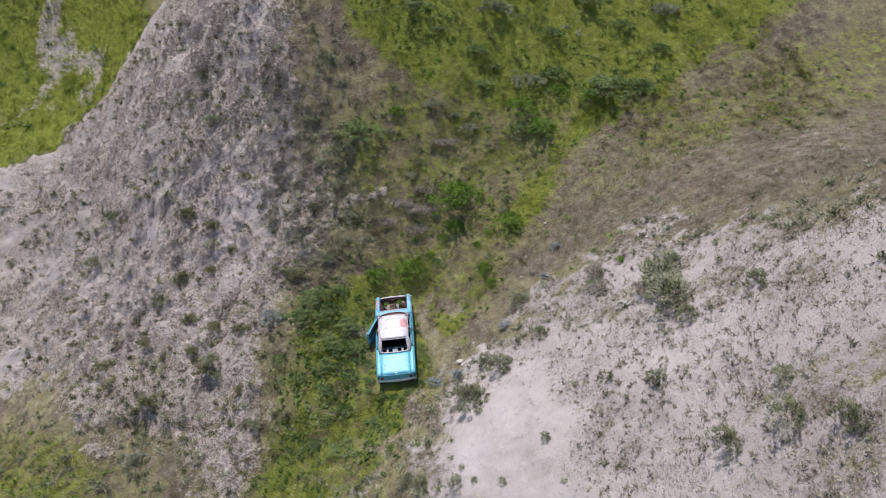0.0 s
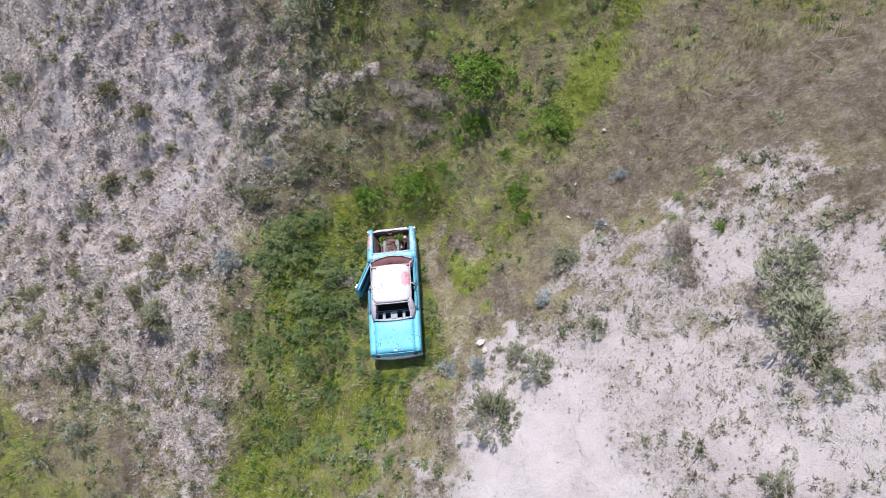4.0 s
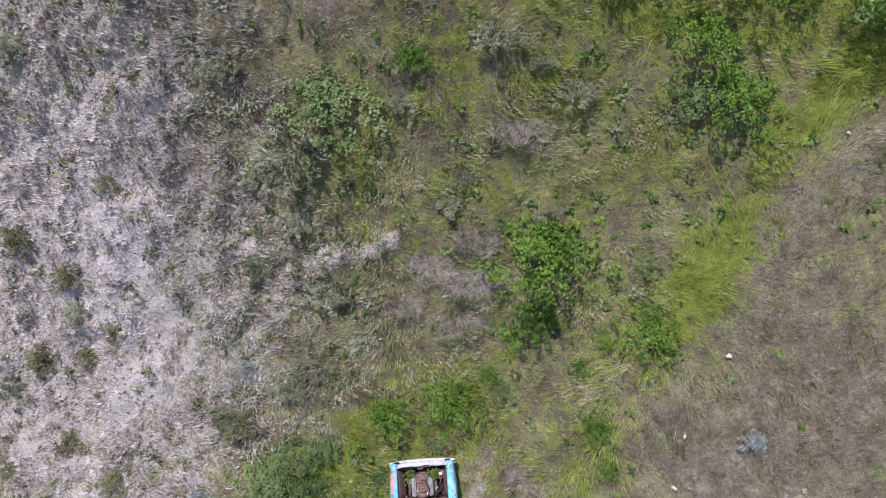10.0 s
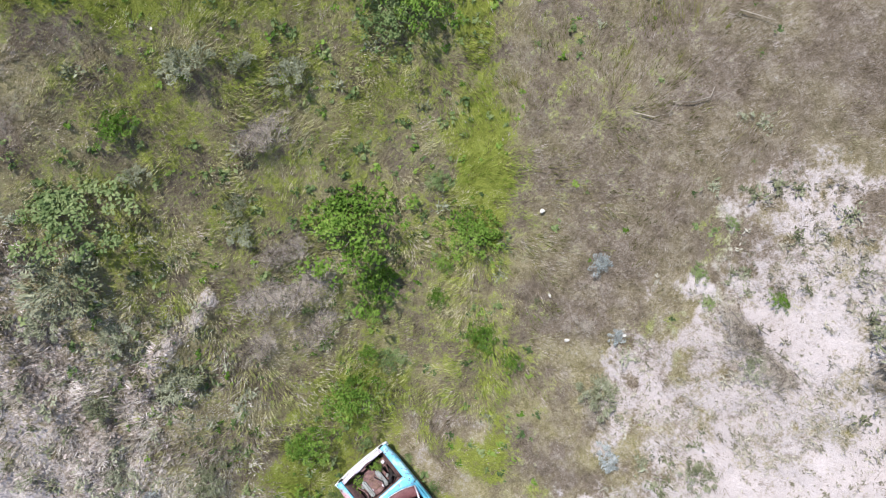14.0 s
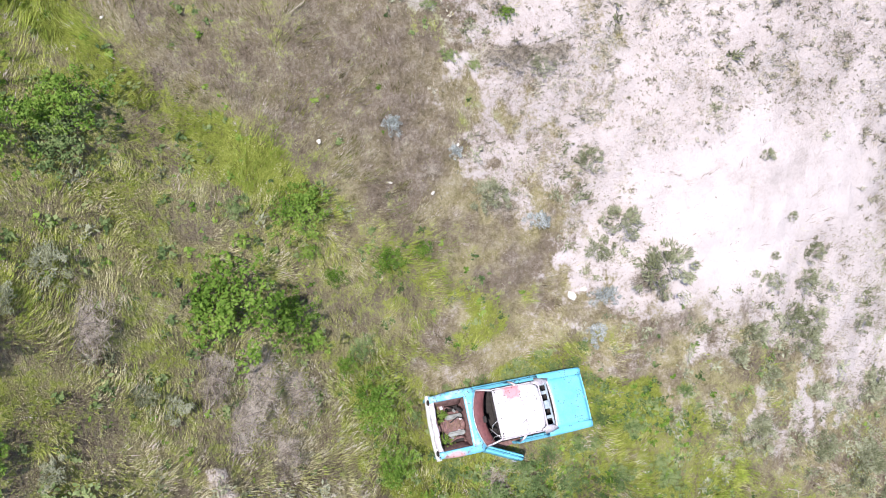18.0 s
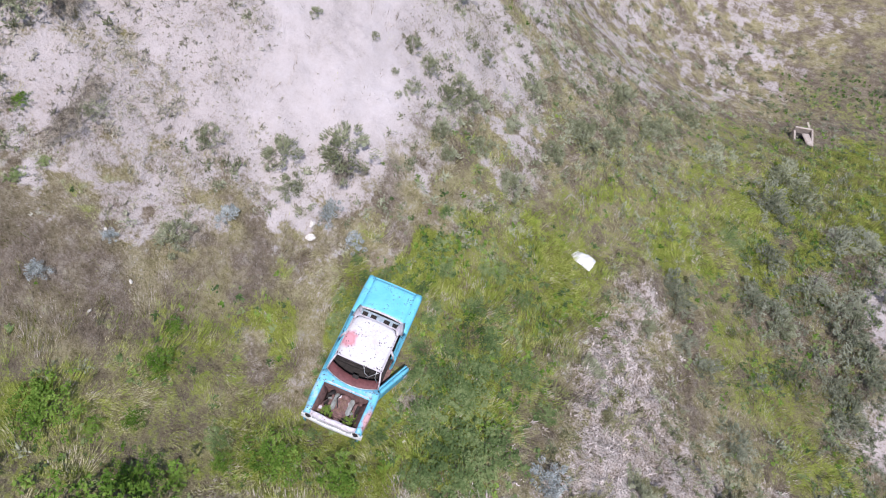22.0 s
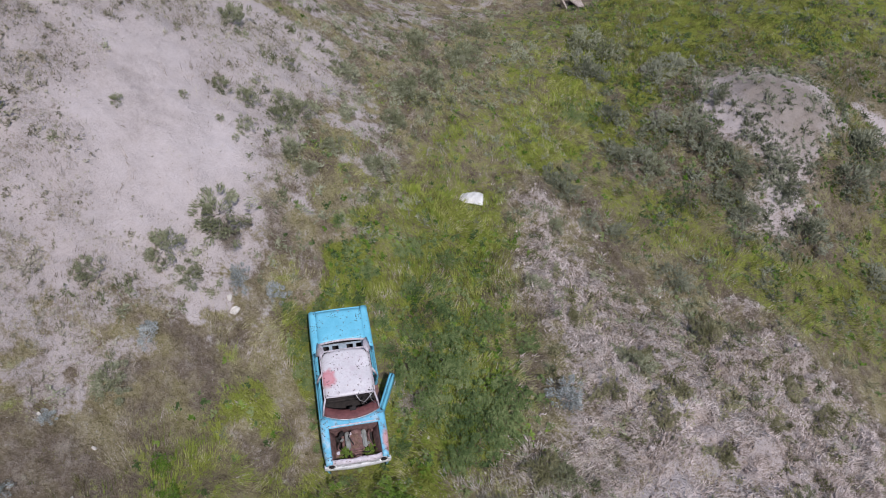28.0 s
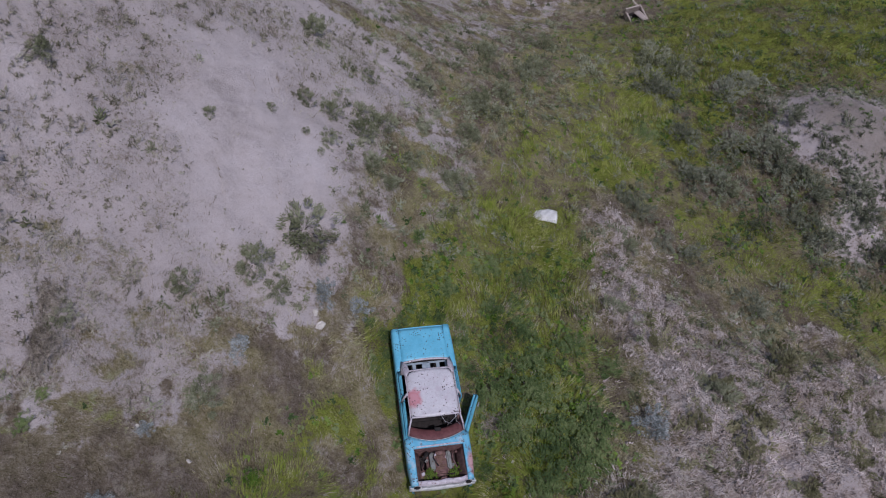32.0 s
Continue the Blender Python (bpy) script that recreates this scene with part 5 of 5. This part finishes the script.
def dry_density(x, y):
    g, s, c = cover_green(x, y), cover_stony(x, y), cover_clay(x, y)
    return core(x, y) * np.clip((1 - 0.75 * g) * (0.4 + 0.7 * rough_noise(x, y, 0.9, 71)) * (1 - 0.8 * s) * (1 - 0.94 * c) * (1 - 0.45 * inside(x, y, EAST_UPPER, 2.0)) * (1 - 0.75 * inside(x, y, SOUTH_WEST, 1.5)) * (1 - 0.6 * inside(x, y, SOUTH_SCRUB, 0.8)), 0, 1)


def spur_density(x, y):
    return core(x, y) * np.clip(cover_stony(x, y) * (0.22 + 0.78 * smooth(1, 4, y)) * smooth(0.30, 0.55, rough_noise(x, y, 0.8, 81)), 0, 1)


def clay_density(x, y):
    return np.clip(cover_clay(x, y) * (1 - 0.985 * inside(x, y, CLAY_BARE, 0.5)) * (1 - 0.75 * inside(x, y, MOUND_TOP, 0.5)) * (0.12 + 0.88 * smooth(0.28, 0.60, rough_noise(x, y, 1.3, 91))), 0, 1)


def clumps(name, base, radius, each, size, upward, slim, flat, material, label, category, spiky=False):
    """Many low rounded plants of small leaves, too many to count."""
    n = len(base)
    d = rng.normal(size=(n, each, 3))
    d /= np.linalg.norm(d, axis=2, keepdims=True)
    d[..., 2] = np.abs(d[..., 2]) * flat
    lobes = 0.65 + 0.35 * np.sin(np.arctan2(d[..., 1], d[..., 0]) * 3 + rng.uniform(0, 6, (n, 1)))
    p = base[:, None, :] + d * (radius[:, None] * rng.uniform(0.25, 1.0, (n, each)) * lobes)[..., None]
    v, f = leaves(p.reshape(-1, 3), np.repeat(radius * size, each), upward, slim, d.reshape(-1, 3) + np.array([0, 0, 0.3]) if spiky else None)
    return tagged(new(name, quick_mesh(name, v, f, material, rng.uniform(0, 1, n))), label, category, kind="stuff")


SPUR_CREST = [(-6.6, -6.4), (-7.2, -3.4), (-8.2, -0.6), (-10.6, 0.8), (-9.6, -1.4), (-8.4, -3.4), (-7.6, -6.0)]


def lumps(name, base, size, material, label, category):
    """Loose angular clods, each with eight faces."""
    n = len(base)
    axes = np.array([(1, 0, 0), (0, 1, 0), (-1, 0, 0), (0, -1, 0), (0, 0, 0.8), (0, 0, -0.5)], float)
    a, k = rng.uniform(0, math.tau, n), size[:, None] * rng.uniform(0.5, 1.3, (n, 6))
    p = axes[None] * k[..., None] + rng.normal(size=(n, 6, 3)) * (0.15 * size)[:, None, None]
    q = np.stack([p[..., 0] * np.cos(a)[:, None] - p[..., 1] * np.sin(a)[:, None], p[..., 0] * np.sin(a)[:, None] + p[..., 1] * np.cos(a)[:, None], p[..., 2]], -1) + base[:, None, :]
    tri = np.array([(0, 1, 4), (1, 2, 4), (2, 3, 4), (3, 0, 4), (1, 0, 5), (2, 1, 5), (3, 2, 5), (0, 3, 5)])
    return tagged(new(name, quick_mesh(name, q.reshape(-1, 3), (np.arange(n)[:, None, None] * 6 + tri).reshape(-1, 3), material, rng.uniform(0, 1, n))), label, category, kind="stuff")


def transition(x, y):
    """Where sage stands thick: the foot of the spur, the rim of the clay and the lower valley."""
    s, c, g = cover_stony(x, y), cover_clay(x, y), cover_green(x, y)
    rim = 4 * c * (1 - c) * (0.25 + 0.75 * smooth(-2, -4, y)) + 1.5 * s * (1 - s)
    north = smooth(3.0, 5.0, y) * (1 - smooth(-2.0, 0.5, x)) * (1 - s)
    low = np.maximum(smooth(-7.5, -9.5, y) * smooth(3.0, 0.0, x), smooth(-8.5, -11, x) * smooth(1, -2, y)) * (0.8 - 0.6 * g)
    ring = inside(x, y, MOUND, 2.2)
    rim = rim + 3.5 * ring * (1 - ring) + 0.4 * inside(x, y, SPUR_CREST, 0.8)
    dark, belts = np.max([inside(x, y, z, 0.7) for z in DARK_SAGE], 0), np.max([inside(x, y, z, 0.9) for z in SAGE_BELTS], 0)
    zone = np.clip(0.35 * dark + 0.4 * inside(x, y, DARK_SAGE[0], 1.0) + 0.9 * belts + 1.0 * inside(x, y, CLAY_SAGE, 0.8) + 1.0 * inside(x, y, SOUTH_SCRUB, 0.8) * (1 - 0.2 * inside(x, y, LOWER_GREEN, 0.8)) + 0.45 * inside(x, y, SOUTH_WEST, 1.5), 0, 1)
    return core(x, y) * np.clip(0.8 * zone * smooth(0.30, 0.5, rough_noise(x, y, 0.9, 102)) + (0.03 + 0.9 * rim + 0.4 * north + low + 0.9 * inside(x, y, SOUTH_SLOPE, 2.0)) * smooth(0.36, 0.58, rough_noise(x, y, 1.2, 101)) * (1 - 0.9 * inside(x, y, CLAY_BARE, 0.5)) * (1 - 0.7 * inside(x, y, WEST_GREEN, 1.0)), 0, 1)


def forb_density(x, y):
    g, s, c = cover_green(x, y), cover_stony(x, y), cover_clay(x, y)
    thick = inside(x, y, [(-1.1, 3.2), (-4.6, 3.0), (-5.2, -1.0), (-4.4, -4.6), (-1.0, -5.4), (0.4, -3.0), (-1.1, -2.0)], 0.8)
    return np.clip((0.28 * g + 0.85 * thick + 0.6 * inside(x, y, LUSH, 1.0) + 0.3 * inside(x, y, SOUTH_WEST, 1.5) + 0.12 * inside(x, y, MIDDLE, 1.0)) * smooth(0.36, 0.6, rough_noise(x, y, 0.9, 111)) * (1 - s) * (1 - c), 0, 1)


AREA = (-32, 24, -34, 26)
b = field(215000, *AREA, green_density, 1)
lush = (0.85 + 0.7 * along(b[:, 0], b[:, 1], GULLY, 1.2)) * (1 - 0.4 * smooth(9.5, 12, b[:, 1]))
grass("green_grass", b, 15, rng.uniform(0.08, 0.19, len(b)) * lush, 0.0085, 0.7, np.full(len(b), 0.22), M_GRASS, 0.75, "lush green meadow grass filling the gully floor")
b = field(180000, *AREA, olive_density, 2)
grass("olive_grass", b, 18, rng.uniform(0.06, 0.14, len(b)), 0.0062, 0.7, np.full(len(b), 0.26), M_OLIVE, 0.75, "yellowish olive grass mixed into the slopes")
b = field(150000, *AREA, dry_density, 3)
grass("dry_grass", b, 13, rng.uniform(0.07, 0.17, len(b)), 0.007, 0.7, np.full(len(b), 0.22), M_DRY, 0.7, "dry straw-coloured grass on the hillside")
SPUR_AREA = (-21, -2, -8, 18)
b = field(48000, -27, 22, -22, 16, deep_density, 22)
grass("dark_olive_grass", b, 14, rng.uniform(0.12, 0.27, len(b)), 0.0095, 0.75, np.full(len(b), 0.26), M_DEEP, 0.6, "dark olive grass on the floor of the side valley")
b = field(80000, *SPUR_AREA, spur_density, 4)
grass("pale_tufts", b, 8, rng.uniform(0.06, 0.17, len(b)), 0.014, 1.0, np.full(len(b), 0.08), M_PALE, 0.2, "low bleached tufts on the stony spur", "scrub")
b = field(40000, -10, 1, 2, 14, lambda x, y: np.maximum(inside(x, y, SPUR_FOOT, 1.2), np.max([inside(x, y, z, 0.8) for z in DARK_SAGE], 0)) * (0.35 + 0.65 * smooth(0.35, 0.6, rough_noise(x, y, 0.7, 84))), 24)
grass("grey_brush", b, 9, rng.uniform(0.06, 0.16, len(b)), 0.011, 1.0, np.full(len(b), 0.1), M_BRUSH, 0.3, "soft grey-brown brush at the foot of the spur", "scrub")
b = field(42000, *SPUR_AREA, lambda x, y: (0.35 + 0.65 * smooth(0, 3, y)) * cover_stony(x, y) * smooth(0.25, 0.55, rough_noise(x, y, 0.7, 83)), 14)
b[:, 2] -= 0.02
lumps("clay_clods", b, 0.02 + 0.06 * rng.uniform(0, 1, len(b)) ** 2.2, M_CLOD, "loose pale clay clods strewn over the spur", "clods")
b = field(90000, -6, 26, -24, 6, lambda x, y: core(x, y) * clay_density(x, y) * np.maximum(smooth(0.40, 0.60, rough_noise(x, y, 1.2, 95)), np.maximum(0.8 * smooth(5.8, 8.0, x), 3.5 * cover_clay(x, y) * (1 - cover_clay(x, y)))), 15)
grass("slope_grass", b, 9, rng.uniform(0.05, 0.13, len(b)), 0.008, 1.0, np.full(len(b), 0.14), M_SCRUB, 0.2, "thin grey-brown grass on the clay slope")
b = field(240000, *AREA, lambda x, y: core(x, y) * clay_density(x, y), 5)
clumps("clay_tufts", b, rng.uniform(0.03, 0.10, len(b)) * (1 + 1.0 * (rng.uniform(0, 1, len(b)) > 0.9)), 8, 0.36, 0.3, 0.36, 0.6, M_SCRUB, "small scattered grey-green tufts on pale clay", "scrub")
b = field(22000, *AREA, transition, 6)
in_valley = inside(b[:, 0], b[:, 1], SOUTH_WEST, 0.5) > 0.5
clumps("valley_sage", b[in_valley], rng.uniform(0.18, 0.5, in_valley.sum()), 66, 0.17, 0.5, 0.32, 0.85, M_DARKSAGE, "dark grey-green sage scrub of the side valley", "scrub", True)
b = b[~in_valley]
clumps("sage_scrub", b, rng.uniform(0.16, 0.46, len(b)), 66, 0.17, 0.5, 0.32, 0.85, M_SAGE, "low grey-green sage scrub along the slope foot", "scrub", True)
b = field(17000, *AREA, lambda x, y: (0.75 + 0.25 * smooth(4, 1, y)) * cover_stony(x, y) * (1 - 0.8 * inside(x, y, MOUND, 0.8)) * smooth(0.44 - 0.06 * smooth(4, 1, y), 0.56, rough_noise(x, y, 1.7, 121)), 7)
clumps("spur_scrub", b, rng.uniform(0.14, 0.44, len(b)), 66, 0.18, 0.5, 0.32, 0.8, M_SPUR, "dull olive scrub dotted over the stony spur", "scrub", True)
b = field(34000, -3, 26, -24, 6, lambda x, y: 0.42 * (0.6 + 0.4 * smooth(6.5, 9, x)) * cover_clay(x, y) * (1 - inside(x, y, CLAY_BARE, 0.6)) * np.maximum(smooth(0.45, 0.6, rough_noise(x, y, 1.9, 125)), 0.75 * smooth(7, 9.5, x) * smooth(0.36, 0.55, rough_noise(x, y, 1.0, 126))), 17)
clumps("slope_scrub", b, rng.uniform(0.10, 0.30, len(b)), 32, 0.24, 0.4, 0.25, 0.6, M_SCRUB, "grey-brown low scrub dotted over the clay slope", "scrub", True)
b = field(6000, -24, -14, -14.5, -4, lambda x, y: inside(x, y, MOUND, 0.9) * (1 - 0.94 * inside(x, y, MOUND_TOP, 0.9)) * smooth(0.36, 0.56, rough_noise(x, y, 0.8, 127)) + 0.03 * inside(x, y, MOUND_TOP, 0.9), 23)
clumps("mound_scrub", b, rng.uniform(0.07, 0.24, len(b)), 40, 0.25, 0.5, 0.32, 0.85, M_DARKSAGE, "small grey-green shrubs on the sides of the bare mound", "scrub", True)
b = field(80000, *AREA, forb_density, 8)
clumps("green_weeds", b, rng.uniform(0.07, 0.26, len(b)), 17, 0.29, 0.8, 0.55, 0.9, M_LEAF, "leafy green weeds among the meadow grass", "weeds")
b = field(50000, *AREA, lambda x, y: 0.7 * forb_density(x, y), 18)
clumps("broad_leaved_weeds", b, rng.uniform(0.08, 0.2, len(b)), 14, 0.34, 1.0, 0.6, 0.9, M_BRIGHT, "bright broad-leaved weeds round the wrecked car", "weeds")
b = field(9000, -75, 45, 18, 75, lambda x, y: 0.4 * np.maximum(cover_green(x, y), 0.25) * smooth(0.42, 0.6, rough_noise(x, y, 5, 131)) + 0.22 * inside(x, y, FAR_VALLEY, 2.0) * smooth(0.42, 0.56, rough_noise(x, y, 3.0, 132)), 9)
clumps("far_bushes", b, rng.uniform(0.25, 0.9, len(b)), 40, 0.17, 0.5, 0.5, 0.8, M_LEAF, "distant green bushes on the upper valley floor", "bushes")
b = field(16000, -60, -10, 20, 50, lambda x, y: inside(x, y, FAR_VALLEY, 2.0) * smooth(0.35, 0.6, cover_green(x, y)), 19)
grass("valley_grass", b, 7, rng.uniform(0.25, 0.6, len(b)), 0.03, 0.9, np.full(len(b), 0.35), M_GRASS, 0.4, "long green grass on the valley floor beyond the crest")

# ---- small things lying about ----
M_BONE = surface("bleached_stone", (0.42, 0.38, 0.33), (0.70, 0.66, 0.60), 12, 0.8)
M_WOOD = surface("bleached_wood", (0.26, 0.22, 0.17), (0.50, 0.44, 0.36), 14, 0.85)
M_PANEL = surface("white_enamel", (0.54, 0.53, 0.50), (0.78, 0.77, 0.74), 5, 0.5, rust=(0.25, 0.16, 0.10), rust_at=0.66)
M_CONCRETE = surface("weathered_timber", (0.24, 0.19, 0.16), (0.52, 0.45, 0.40), 9, 0.9)


def stone(x, y, size, k):
    size *= 0.6
    bm = bmesh.new()
    bmesh.ops.create_icosphere(bm, subdivisions=2, radius=1)
    for v in bm.verts:
        v.co *= 1 + 0.7 * noise.noise(v.co * 1.6 + Vector((k * 5.1, 0, 0)))
        v.co = Vector((v.co.x * size, v.co.y * size * 0.65, v.co.z * size * 0.45))
    me = bpy.data.meshes.new("white_stone")
    bm.to_mesh(me)
    bm.free()
    me.materials.append(M_BONE)
    ob = tagged(new("white_stone", me), "small bleached white stone lying in the grass", "stone", "white stones")
    ob.matrix_basis = pose(x, y, height(x, y) + size * 0.3 + 0.06, 0, 0, k * 71)


for k, (x, y, s) in enumerate(((7.18, 3.76, 0.12), (6.09, 2.14, 0.09), (5.75, 1.05, 0.10), (-1.9, 1.86, 0.07), (0.15, 6.49, 0.06), (-1.52, 6.63, 0.05), (2.02, 11.17, 0.07), (9.95, 8.11, 0.08), (2.75, -2.38, 0.25), (2.86, -2.72, 0.16), (6.7, 0.2, 0.08))):
    stone(x, y, s, k)


def branch(points, radius, label, name="dead_branch"):
    pts = [(x, y, height(x, y) + h) for x, y, h in points]
    me = bpy.data.meshes.new(name)
    bm = tube(pts, radius, 6, 0.45)
    bm.to_mesh(me)
    bm.free()
    me.materials.append(M_WOOD)
    return tagged(new(name, me), label, "branch", "bleached branches")


branch([(10.0, 3.9, 0.12), (10.2, 3.5, 0.16), (10.5, 3.3, 0.14), (10.75, 3.35, 0.12)], 0.013, "thin bleached branch lying on dry grass")
branch([(10.75, 3.45, 0.12), (11.0, 3.1, 0.16), (11.3, 2.9, 0.14), (11.5, 3.0, 0.12)], 0.018, "curved bleached branch lying on dry grass")
branch([(13.5, 4.3, 0.15), (14.3, 4.0, 0.2)], 0.014, "straight bleached branch on the upper slope")
branch([(13.0, 3.9, 0.15), (13.2, 3.1, 0.2)], 0.014, "straight bleached branch on the upper slope")
branch([(-3.62, -8.85, 0.12), (-3.74, -9.18, 0.22), (-4.05, -9.15, 0.2)], 0.025, "bent pale stick standing out of the grass")
branch([(-4.25, -9.3, 0.15), (-4.4, -8.95, 0.12)], 0.02, "short pale stick in the grass")

panel_rows = []
for i, v in enumerate(fine(-1, 1, 11)):
    panel_rows.append([(0.42 * u * (1 - 0.06 * v * v + 0.1 * v), 0.26 * v * (1 - 0.06 * u * u - 0.12 * u) , 0.10 * (1 - u * u) + 0.06 * (1 - v * v) + 0.06 * noise.noise(Vector((u * 3.0, v * 2.6, 4)))) for u in fine(-1, 1, 13)])
panel = tagged(new("metal_panel"), "crumpled white enamelled metal panel lying in the meadow", "metal panel")
part("sheet", shell(panel_rows, 0.012, (0, 0, -1)), M_PANEL, panel)
part("folded_edge", tube([(0.43 * (1 - 0.06 * v * v + 0.1 * v), 0.26 * v * 0.8, 0.03 + 0.06 * (1 - v * v)) for v in fine(-1, 1, 8)], 0.02, 6), M_PANEL, panel, "rolled grey edge of the panel")
panel.matrix_basis = pose(-4.98, -6.9, height(-4.98, -6.9) + 0.12, 8, 14, -20)

well = tagged(new("timber_box"), "broken grey timber box around a dark pit, half buried", "timber box")
for nm, c, s in (("side_board", (-0.62, 0, 0.25), (0.14, 1.5, 0.7)), ("side_board", (0.62, 0.1, 0.2), (0.14, 1.3, 0.6)), ("end_board", (0, -0.72, 0.3), (1.3, 0.14, 0.75)), ("end_board", (0, 0.72, 0.15), (1.3, 0.14, 0.5))):
    part(nm, block(c, s, 0.02), M_CONCRETE, well)
# shade of the opening, painted as a near-black floor
part("pit", block((0, 0, 0.02), (1.1, 1.3, 0.1), 0.0), M_DARK, well, "near-black floor that paints the shade down the pit")
part("fallen_slab", block((-0.3, 0.15, 0.55), (0.6, 1.1, 0.12), 0.04, Euler((0.15, -0.25, 0.25)).to_matrix()), M_CONCRETE, well, "broken pale slab across the opening")
part("loose_board", block((-0.5, -1.15, 0.3), (0.16, 0.9, 0.07), 0.01, Euler((0.1, 0, 0.2)).to_matrix()), M_WOOD, well, "loose bleached board")
well.matrix_basis = pose(-14.6, -23.2, height(-14.6, -23.2) - 0.05, 0, 0, 10) @ Matrix.Diagonal((0.75, 0.75, 0.75, 1))
